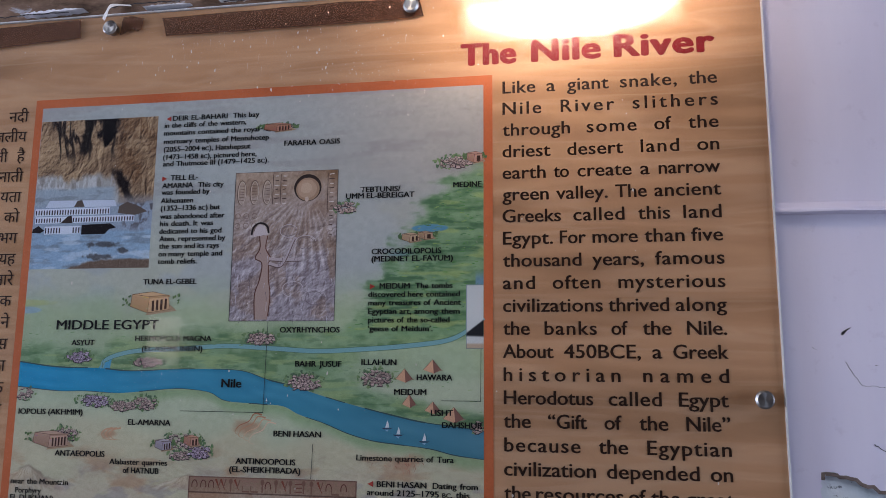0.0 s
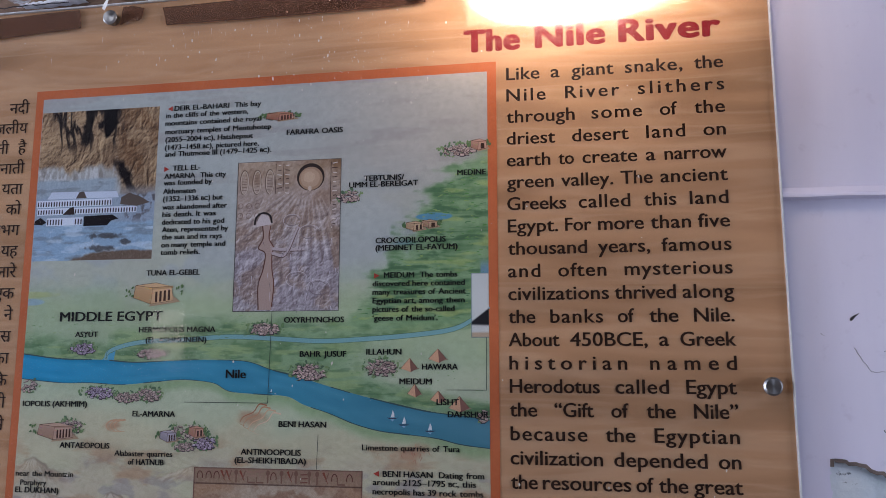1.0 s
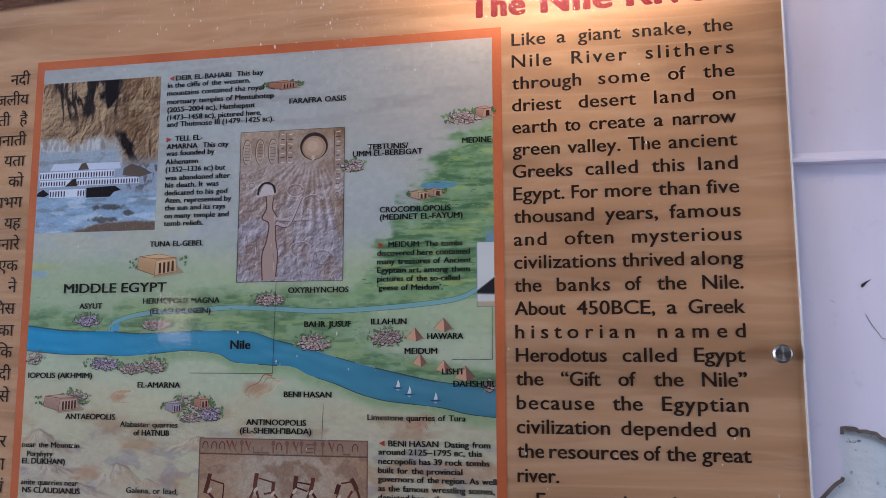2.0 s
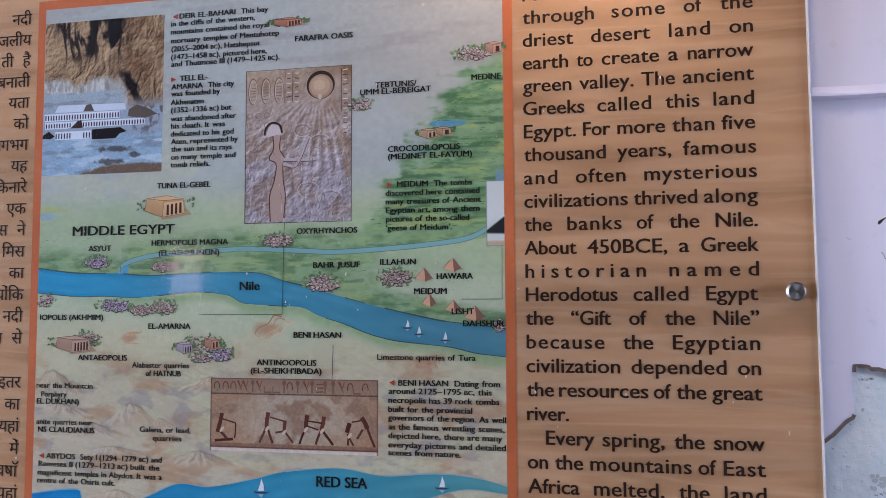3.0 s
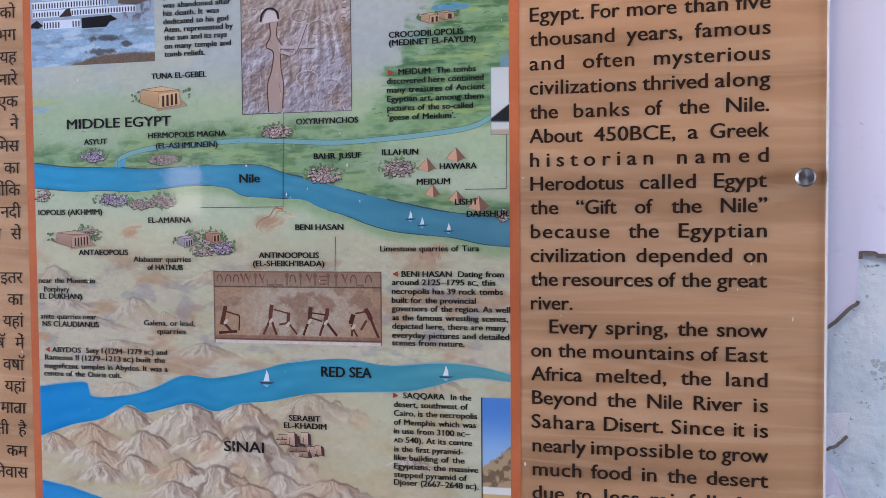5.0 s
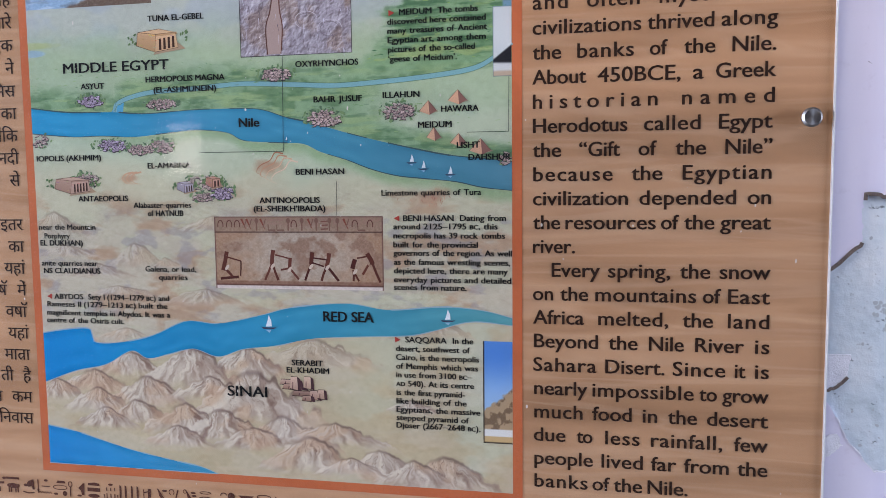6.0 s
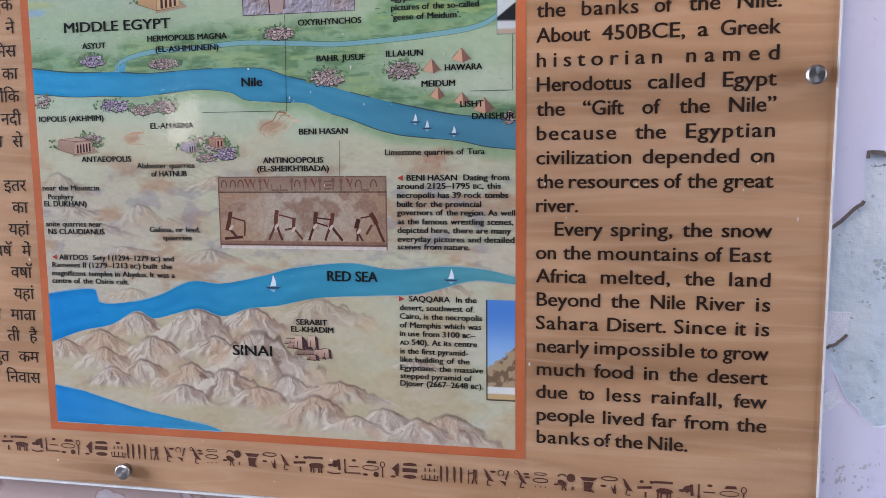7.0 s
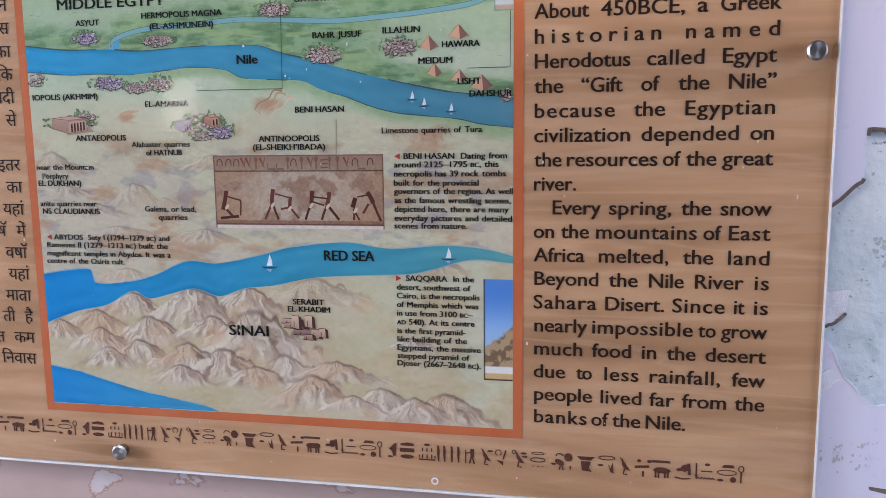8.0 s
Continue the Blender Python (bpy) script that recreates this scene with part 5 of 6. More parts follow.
def pyramid_photo_paint(x, z):
    u, v = (x - 0.505) / 0.03, (z - 1.0515) / 0.1055
    n = fbm(u * 6, v * 18, 4)
    img = np.zeros(x.shape + (3,)) + np.array((88, 142, 208), float)
    img = over(img, (156, 190, 224), step(0.9, 0.4, v))
    rock = step(0.02, -0.02, v - 0.30 - 0.24 * u + (n - 0.5) * 0.12 * (u < 0.85))
    img = over(img, (182, 156, 124), rock)
    img = over(img, (128, 106, 84), rock * step(0.46, 0.6, n))
    img = over(img, (226, 226, 222), step(0.145, 0.135, v))
    img = over(img, (206, 176, 128), step(0.075, 0.065, v))
    return over(img, (60, 52, 48), step(0.06, 0.02, np.minimum(u, v * 3.0)))


def bird_paint(x, z):
    u, v = (x - 0.5165) / 0.0185, (z - 1.4198) / 0.0672
    img = np.zeros(x.shape + (3,)) + np.array((210, 214, 214), float)
    wing = step(0.02, -0.02, abs(v - 0.22 - 0.10 * u) - 0.02 - 0.11 * u)
    img = over(img, (44, 44, 48), wing)
    img = over(img, (190, 170, 150), step(0.10, 0.06, v))
    return over(img, (92, 120, 132), step(0.05, 0.01, np.minimum(np.minimum(u, v * 3.6), (1 - v) * 3.6)))


cliff = printed("cliff_photo", 0.0005, 0.152, 1.5105, 1.6895, 0.00055, 0.0016, cliff_paint, panel, "photograph of brown cliffs over a white temple")
relief = printed("relief_photo", 0.2525, 0.373, 1.4495, 1.617, 0.00055, 0.0016, relief_paint, panel, "photograph of a carved stone relief with a disc")
frieze = printed("frieze_photo", 0.2155, 0.4025, 1.2065, 1.2835, 0.00055, 0.0016, frieze_paint, panel, "photograph of a brown painted frieze")
printed("pyramid_photo", 0.505, W - 0.0002, 1.0515, 1.157, 0.0007, 0.0016, pyramid_photo_paint, panel, "photograph of a rocky pyramid under blue sky")
printed("bird_photo", 0.5165, W - 0.0002, 1.4198, 1.487, 0.0007, 0.0016, bird_paint, panel, "cropped picture with a dark wing on pale ground")
colonnades()
relief_marks()
frieze_marks()


def leader_lines():
    for run in ([(0.2982, 1.4490), (0.2966, 1.3512)], [(0.2966, 1.3514), (0.2008, 1.3517)], [(0.3537, 1.3195), (0.3527, 1.2840)], [(0.5322, 1.4198), (0.5318, 1.3663)], [(0.5318, 1.3665), (0.4905, 1.3665)]):
        s = Sketch(0.0029)
        s.stroke(run, 0.00055, (60, 66, 66))
        s.done("leader_line", map_print)
    for x, z, way in ((0.1655, 1.6855, -1), (0.1650, 1.6135, 1), (0.4150, 1.4860, 1), (0.0110, 1.1940, -1), (0.4170, 1.2812, -1), (0.4165, 1.1560, 1)):
        s = Sketch(0.0029)
        s.poly([(x - 0.003 * way, z + 0.0030), (x + 0.003 * way, z), (x - 0.003 * way, z - 0.0030)], (170, 70, 60))
        s.done("marker", map_print, REDINK)


leader_lines()

# ---- lettering on the map: words, left end, right end, height of the line
NAMES = [
    ("FARAFRA OASIS", 0.3086, 0.3743, 1.6469),
    ("TELL EL-", 0.1724, 0.2064, 1.6115),
    ("TUNA EL-GEBEL", 0.1470, 0.2120, 1.4912),
    ("MIDDLE EGYPT", 0.0427, 0.1698, 1.4406),
    ("TEBTUNIS/", 0.3989, 0.4442, 1.5902),
    ("UMM EL-BEREIGAT", 0.3824, 0.4598, 1.5833),
    ("CROCODILOPOLIS", 0.4130, 0.4898, 1.5211),
    ("(MEDINET EL-FAYUM)", 0.4131, 0.5024, 1.5130),
    ("MEDINE", 0.5022, 0.5330, 1.5923),
    ("OXYRHYNCHOS", 0.3121, 0.3798, 1.4369),
    ("ASYUT", 0.0633, 0.0921, 1.4228),
    ("HERMOPOLIS MAGNA", 0.1418, 0.2335, 1.4275),
    ("(EL-ASHMUNEIN)", 0.1507, 0.2234, 1.4163),
    ("BAHR JUSUF", 0.3310, 0.3829, 1.4005),
    ("ILLAHUN", 0.4045, 0.4428, 1.4026),
    ("HAWARA", 0.4645, 0.5024, 1.3872),
    ("MEIDUM", 0.4406, 0.4752, 1.3720),
    ("LISHT", 0.4799, 0.5034, 1.3512),
    ("DAHSHUR", 0.4916, 0.5339, 1.3390),
    ("Nile", 0.2475, 0.2709, 1.3776),
    ("EL-AMARNA", 0.1399, 0.1908, 1.3357),
    ("IOPOLIS (AKHMIM)", 0.0039, 0.0842, 1.3455),
    ("ANTAEOPOLIS", 0.0536, 0.1148, 1.3007),
    ("of HATNUB", 0.1377, 0.1802, 1.2843),
    ("BENI HASAN", 0.3096, 0.3626, 1.3268),
    ("ANTINOOPOLIS", 0.2681, 0.3354, 1.2975),
    ("(EL-SHEIKH’IBADA)", 0.2614, 0.3412, 1.2888),
    ("EL DUKHAN)", 0.0028, 0.0565, 1.2515),
    ("NS CLAUDIANUS", 0.0054, 0.0769, 1.2203),
    ("RED SEA", 0.3359, 0.3911, 1.1732),
    ("SERABIT", 0.2993, 0.3345, 1.1250),
    ("EL-KHADIM", 0.2933, 0.3412, 1.1170),
    ("SINAI", 0.2244, 0.2707, 1.0888),
]
CAPTIONS = [
    ("DEIR EL-BAHARI  This bay", 0.1707, 0.2773, 1.6829),
    ("in the cliffs of the western,", 0.1606, 0.2620, 1.6746),
    ("mountains contained the royal", 0.1603, 0.2779, 1.6654),
    ("mortuary temples of Mentuhotep", 0.1609, 0.2903, 1.6553),
    ("(2055–2004 BC), Hatshepsut", 0.1614, 0.2685, 1.6457),
    ("(1473–1458 BC), pictured here,", 0.1612, 0.2762, 1.6364),
    ("and Thutmose III (1479–1425 BC).", 0.1616, 0.2912, 1.6284),
    ("AMARNA  This city", 0.1624, 0.2383, 1.6024),
    ("was founded by", 0.1621, 0.2216, 1.5946),
    ("Akhenaten", 0.1619, 0.2021, 1.5848),
    ("(1352–1336 BC) but", 0.1624, 0.2353, 1.5759),
    ("was abandoned after", 0.1622, 0.2411, 1.5664),
    ("his death. It was", 0.1627, 0.2279, 1.5579),
    ("dedicated to his god", 0.1625, 0.2384, 1.5490),
    ("Aten, represented by", 0.1630, 0.2435, 1.5404),
    ("the sun and its rays", 0.1634, 0.2364, 1.5319),
    ("on many temple and", 0.1633, 0.2408, 1.5229),
    ("tomb reliefs.", 0.1630, 0.2109, 1.5143),
]
CAPTIONS += [
    ("MEIDUM  The tombs", 0.4227, 0.5022, 1.4836),
    ("discovered here contained", 0.4104, 0.5099, 1.4747),
    ("many treasures of Ancient", 0.4105, 0.5111, 1.4657),
    ("Egyptian art, among them", 0.4106, 0.5098, 1.4565),
    ("pictures of the so-called", 0.4107, 0.4991, 1.4474),
    ("‘geese of Meidum’.", 0.4108, 0.4812, 1.4381),
    ("Alabaster quarries", 0.1209, 0.1897, 1.2932),
    ("Limestone quarries of Tura", 0.4015, 0.5043, 1.3044),
    ("near the Mountain", 0.0021, 0.0732, 1.2693),
    ("Porphyry", 0.0085, 0.0408, 1.2595),
    ("anite quarries near", 0.0032, 0.0739, 1.2289),
    ("Galena, or lead,", 0.1320, 0.1928, 1.2235),
    ("quarries", 0.1478, 0.1823, 1.2146),
    ("ABYDOS  Sety I (1294–1279 BC) and", 0.0169, 0.1594, 1.1912),
    ("Rameses II (1279–1213 BC) built the", 0.0075, 0.1569, 1.1825),
    ("magnificent temples in Abydos. It was a", 0.0067, 0.1598, 1.1729),
    ("centre of the Osiris cult.", 0.0060, 0.1033, 1.1643),
]
CAPTIONS += [
    ("BENI HASAN  Dating from", 0.4238, 0.5290, 1.2784),
    ("around 2125–1795 BC, this", 0.4135, 0.5206, 1.2700),
    ("necropolis has 39 rock tombs", 0.4134, 0.5279, 1.2608),
    ("built for the provincial", 0.4132, 0.5006, 1.2516),
    ("governors of the region. As well", 0.4131, 0.5347, 1.2431),
    ("as the famous wrestling scenes,", 0.4135, 0.5330, 1.2338),
    ("depicted here, there are many", 0.4133, 0.5307, 1.2249),
    ("everyday pictures and detailed", 0.4132, 0.5341, 1.2157),
    ("scenes from nature.", 0.4130, 0.4888, 1.2078),
    ("SAQQARA  In the", 0.4242, 0.4954, 1.1534),
    ("desert, southwest of", 0.4143, 0.4919, 1.1440),
    ("Cairo, is the necropolis", 0.4142, 0.5012, 1.1349),
    ("of Memphis which was", 0.4140, 0.5000, 1.1256),
    ("in use from 3100 BC–", 0.4138, 0.4941, 1.1165),
    ("AD 540). At its centre", 0.4137, 0.4958, 1.1073),
    ("is the first pyramid-", 0.4141, 0.4863, 1.0978),
    ("like building of the", 0.4139, 0.4880, 1.0888),
    ("Egyptians, the massive", 0.4138, 0.5021, 1.0799),
    ("stepped pyramid of", 0.4137, 0.4903, 1.0711),
    ("Djoser (2667–2648 BC).", 0.4135, 0.5021, 1.0630),
]
LARGE = {"MIDDLE EGYPT": 0.0107, "RED SEA": 0.0108, "SINAI": 0.0115, "Nile": 0.0092}
PLAIN = ("Alabaster quarries", "Limestone quarries of Tura", "near the Mountain", "Porphyry", "anite quarries near", "Galena, or lead,", "quarries")


def small_caps(word):
    """Splits a word at the year letters, which are set smaller."""
    for mark in ("BC", "AD"):
        if word.strip("(),.–") == mark:
            head, tail = word.split(mark)
            return [(q, k) for q, k in ((head, 1.0), (mark, 0.74), (tail, 1.0)) if q]
    return [(word, 1.0)]


def set_line(text):
    """One line of type, word by word at size 1, with the year letters small: corners, triangles and width."""
    pieces = []
    for word in text.split(" "):
        pieces += small_caps(word) if word else []
        pieces.append((" ", 1.0))
    made = iter(type_set([q for q, _ in pieces if q != " "]))
    cos, tris, x, n = [], [], 0.0, 0
    for q, k in pieces:
        if q == " ":
            x += 0.33
            continue
        co, tri, wide = next(made)
        cos.append(co * k + np.array((x, 0.0)))
        tris.append(tri + n)
        n += len(co)
        x += wide * k + 0.045
    return np.concatenate(cos), np.concatenate(tris), x - 0.33 - 0.045


def map_lettering():
    for rows, name, cap in ((NAMES, "place_name", 0.0061), (CAPTIONS, "caption_line", 0.0060)):
        for text, x0, x1, z in rows:
            co, tri, wide = set_line(text)
            big = LARGE.get(text)
            b = 0.00044 if big else 0.00019 if text in PLAIN else 0.00029 if name == "place_name" else 0.00025
            part(name, set_on_panel(name, co, tri, x0 + b, z, (x1 - x0 - 2 * b) / wide, (big or cap) / 0.70, 0.0030, b, 0.3 * b), CAPTION, map_print)


map_lettering()

# ---- the English column
def story_line(text, z, *ends):
    """One justified line: each word runs between its two ends, in millimetres from the margin, by letter spacing first and width second."""
    size, left, b = 0.0200, 0.5570, 0.00036
    words = text.split()
    tight, loose = type_set(words), type_set(words, 1.5)
    room = [(e1 - e0) * 0.001 - 2 * b for e0, e1 in zip(ends[::2], ends[1::2])]
    widths = [min(max(r / (t[2] * size), 0.92), 1.09) for r, t in zip(room, tight)]
    gaps = [1.0 + 0.5 * (r / (size * k) - t[2]) / (l[2] - t[2]) if len(w) > 1 else 1.0 for w, r, k, t, l in zip(words, room, widths, tight, loose)]
    for (co, tri, wide), r, e0 in zip(type_set(words, gaps), room, ends[::2]):
        part("printed_word", set_on_panel("printed_word", co, tri, left + e0 * 0.001 + b, z, r / wide, size, 0.00085, b, 0.00012), LETTER, panel)


story_line('Like a giant snake, the', 1.6952, -1.2, 34.6, 46.2, 55.8, 68.1, 112.0, 123.6, 181.9, 193.3, 222.2)
story_line('Nile River slithers', 1.6713, -1.3, 40.6, 61.0, 117.3, 136.0, 222.0)
story_line('through some of the', 1.6474, -1.4, 70.5, 87.8, 139.4, 157.2, 174.8, 191.4, 221.6)
story_line('driest desert land on', 1.6235, -1.6, 49.7, 67.1, 125.0, 142.7, 181.5, 199.3, 221.2)
story_line('earth to create a narrow', 1.5998, -1.7, 44.2, 52.4, 68.6, 77.2, 132.9, 141.5, 151.0, 160.0, 221.0)
story_line('green valley. The ancient', 1.5762, -1.8, 47.1, 54.7, 108.0, 115.4, 147.4, 154.9, 220.8)
story_line('Greeks called this land', 1.5526, -1.9, 59.5, 72.1, 124.3, 137.6, 169.8, 182.8, 220.1)
story_line('Egypt. For more than five', 1.5289, -1.5, 50.8, 57.8, 84.5, 91.2, 136.9, 143.4, 183.0, 189.5, 220.4)
story_line('thousand years, famous', 1.5053, -1.7, 79.6, 90.4, 142.2, 153.2, 220.6)
story_line('and often mysterious', 1.4817, -1.8, 31.6, 49.6, 98.2, 116.1, 220.4)
story_line('civilizations thrived along', 1.4580, -1.9, 100.0, 105.4, 165.3, 171.5, 220.6)
story_line('the banks of the Nile.', 1.4344, -2.0, 25.7, 40.7, 93.5, 107.8, 124.1, 138.5, 166.7, 181.5, 219.7)
story_line('About 450BCE, a Greek', 1.4108, -2.2, 49.5, 59.9, 136.1, 147.1, 156.7, 167.4, 220.1)
story_line('historian named', 1.3874, -1.6, 115.6, 137.6, 219.4)
story_line('Herodotus called Egypt', 1.3641, -1.5, 88.2, 103.2, 154.7, 171.0, 218.0)
story_line('the “Gift of the Nile”', 1.3407, -1.9, 25.8, 42.9, 81.6, 98.5, 115.4, 132.2, 160.1, 177.1, 218.4)
story_line('because the Egyptian', 1.3172, -1.3, 74.8, 92.2, 121.0, 139.2, 218.3)
story_line('civilization depended on', 1.2937, -1.7, 89.3, 99.8, 187.6, 197.7, 218.4)
story_line('the resources of the great', 1.2702, -1.6, 25.1, 30.0, 115.4, 120.1, 136.6, 141.2, 168.8, 173.8, 218.9)
story_line('river.', 1.2467, -1.6, 39.4)
story_line('Every spring, the snow', 1.2233, 16.7, 63.4, 71.0, 129.3, 138.1, 165.9, 174.2, 219.6)
story_line('on the mountains of East', 1.1998, -1.7, 18.3, 25.0, 52.3, 59.1, 153.5, 159.4, 175.9, 182.3, 219.7)
story_line('Africa melted, the land', 1.1762, -1.6, 48.4, 62.0, 128.1, 141.1, 169.2, 182.5, 219.6)
story_line('Beyond the Nile River is', 1.1524, -0.7, 62.0, 71.9, 99.8, 110.3, 142.9, 153.2, 197.6, 207.3, 220.3)
story_line('Sahara Disert. Since it is', 1.1285, -1.4, 60.7, 69.1, 125.3, 132.9, 181.3, 189.7, 199.5, 207.8, 220.4)
story_line('nearly impossible to grow', 1.1047, -0.5, 52.0, 56.8, 152.8, 157.6, 174.1, 178.8, 220.7)
story_line('much food in the desert', 1.0808, -0.4, 47.5, 56.8, 94.8, 105.2, 119.1, 128.8, 156.2, 165.2, 220.8)
story_line('due to less rainfall, few', 1.0570, -0.9, 30.8, 41.6, 57.3, 69.5, 102.7, 113.3, 179.8, 190.3, 221.0)
story_line('people lived far from the', 1.0331, -0.3, 57.8, 66.1, 106.0, 113.5, 137.7, 144.6, 186.2, 193.7, 221.3)
story_line('banks of the Nile.', 1.0093, -0.2, 52.8, 57.3, 74.6, 77.8, 105.6, 110.6, 148.7)


def title():
    for (co, tri, wide), x0, x1 in zip(type_set(["The", "Nile", "River"], 1.08), (0.5095, 0.5870, 0.6750), (0.5715, 0.6620, 0.7790)):
        part("title_word", set_on_panel("title_word", co, tri, x0 + 0.0021, 1.7302, (x1 - x0 - 0.0042) / wide, 0.0252 / 0.72, 0.00085, 0.0021, 0.0011), TITLE, panel, "bold dark red title word")


title()

# ---- the Hindi column
HINDI = ["नदी", "जलीय", "ती है", "बनाती", "यता", "को", "लगभग", "यह", "किनारे", "एक", "इस ने", "मिस्र", "का", "योंकि", "नदी", "रूप से", "", "इतर", "का", "यहां", "वर्ष में", "वर्षा", "यहां", "कम मात्रा", "ती है", "बहुत कम", "निवास"]


def typed(text):
    """Puts the short i before its letter, and the conjuncts into the forms that the font has."""
    return {"किनारे": "िकनारे", "मिस्र": "िमस", "मात्रा": "माता", "योंकि": "योंिक", "वर्ष": "वषॅ", "वर्षा": "वषाॅ", "निवास": "िनवास"}.get(text, text)


def hindi():
    size = 0.0196
    for k, line in enumerate(HINDI):
        if not line:
            continue
        z = 1.6981 - 0.02487 * k - 0.0066
        words = line.split()
        made = type_set([typed(w) for w in words])
        gap = 0.0125
        x = -0.0190 - sum(w for _, _, w in made) * size - gap * (len(words) - 1)
        for co, tri, wide in made:
            word = part("hindi_word", set_on_panel("hindi_word", co, tri, x, z, size, size, 0.00085, 0.00015), LETTER, panel, "Hindi word in dark ink")
            if line in ("मिस्र", "कम मात्रा") and wide * size > 0.018:
                # the slanting stroke of a joined ra under its letter
                tail = Sketch(0.00086)
                foot = x + wide * size - (0.0014 if line == "मिस्र" else 0.0085)
                tail.stroke([(foot, z + 0.0046), (foot - 0.0036, z + 0.0012)], 0.0010, (50, 38, 32))
                tail.done("joined_stroke", word, LETTER)
            x += wide * size + gap


hindi()


# ---- the row of picture signs along the foot
def sign_row():
    """A repeating row of ancient signs, each built from a few strokes."""
    offsets = [0.0, 0.0172, 0.040, 0.0513, 0.0607, 0.0812, 0.0935, 0.1071, 0.1236, 0.1454, 0.1580, 0.1645, 0.1724, 0.1795, 0.192, 0.2079, 0.2254, 0.2428, 0.2625, 0.2875, 0.3112, 0.3330, 0.3496]
    ink = (100, 64, 54)
    for rep in (-1, 0, 1, 2):
        for k, off in enumerate(offsets):
            x, z = -0.0693 + 0.3678 * rep + off, 0.9700 - 0.0012 * rep
            if x < -0.32 or x > 0.778 or (rep == 2 and k > 6):
                continue
            s = Sketch(0.00085)
            st, ov = (lambda p, w, c, q=s: q.stroke(p, w * 1.3, c)), s.oval
            if k == 0:
                ov(x - 0.004, z + 0.0075, 0.002, 0.0016, ink), ov(x + 0.006, z + 0.0075, 0.0024, 0.0016, ink)
                st([(x - 0.008, z + 0.001), (x + 0.006, z + 0.002)], 0.002, ink), st([(x, z - 0.003), (x, z - 0.009)], 0.0014, ink)
            elif k == 1:
                st([(x - 0.009, z + 0.008), (x + 0.009, z + 0.008)], 0.002, ink), ov(x + 0.001, z - 0.001, 0.0085, 0.0034, ink, 12, 0, 0.0005)
                for d in (-0.005, -0.002, 0.004, 0.007):
                    st([(x + d, z - 0.002), (x + d, z - 0.009)], 0.0013, ink)
            elif k == 2:
                ov(x + 0.001, z + 0.003, 0.005, 0.0036, ink, 11, 0.5, 0.0006), ov(x - 0.005, z + 0.001, 0.003, 0.0016, ink), st([(x + 0.004, z + 0.008), (x + 0.005, z - 0.004)], 0.0022, ink)
                st([(x - 0.009, z - 0.007), (x - 0.002, z - 0.0085), (x + 0.006, z - 0.0075)], 0.0012, ink)
            elif k == 3:
                st([(x, z + 0.009), (x, z - 0.005)], 0.0011, ink), s.poly([(x - 0.0016, z - 0.003), (x + 0.0016, z - 0.003), (x, z - 0.008)], ink)
            elif k == 4:
                ov(x + 0.001, z + 0.008, 0.0026, 0.0014, ink), st([(x - 0.005, z + 0.001), (x + 0.006, z + 0.001)], 0.0010, ink)
                st([(x - 0.009 + 0.0017 * i, z - 0.0072 + 0.0018 * (i % 2)) for i in range(11)], 0.0009, ink)
            elif k == 5:
                s.poly([(x - 0.006, z + 0.006), (x + 0.006, z + 0.006), (x + 0.005, z + 0.009), (x - 0.004, z + 0.009)], ink), s.ring(x - 0.001, z + 0.001, 0.009, 0.0026, 0.0009, ink)
                ov(x - 0.007, z - 0.007, 0.003, 0.0014, ink), ov(x + 0.005, z - 0.006, 0.003, 0.003, ink), s.ring(x + 0.005, z - 0.006, 0.0018, 0.0018, 0.0005, (188, 150, 116))
            elif k == 6:
                st([(x, z - 0.009), (x, z + 0.003)], 0.0011, ink), s.ring(x, z + 0.0055, 0.0024, 0.0030, 0.0010, ink)
            elif k == 7:
                s.poly([(x - 0.006, z + 0.004), (x - 0.003, z + 0.002), (x + 0.003, z + 0.008), (x + 0.005, z + 0.008), (x + 0.004, z - 0.006), (x + 0.001, z - 0.006), (x, z - 0.001)], ink), ov(x - 0.002, z - 0.007, 0.003, 0.0012, ink)
            elif k == 8:
                s.poly([(x - 0.007, z + 0.006), (x + 0.008, z + 0.006), (x + 0.007, z + 0.0088), (x + 0.001, z + 0.0098), (x - 0.007, z + 0.0085)], ink), s.poly([(x - 0.008, z - 0.001), (x + 0.008, z - 0.001), (x + 0.008, z + 0.0034), (x - 0.008, z + 0.0034)], ink)
                ov(x, z - 0.006, 0.0075, 0.0023, ink), s.ring(x, z - 0.006, 0.004, 0.0008, 0.0005, (170, 130, 104))
            elif k == 9:
                ov(x, z + 0.0085, 0.0030, 0.0014, ink), st([(x - 0.0085, z - 0.003), (x - 0.0085, z - 0.008), (x + 0.0085, z - 0.008), (x + 0.0085, z - 0.003)], 0.0012, ink)
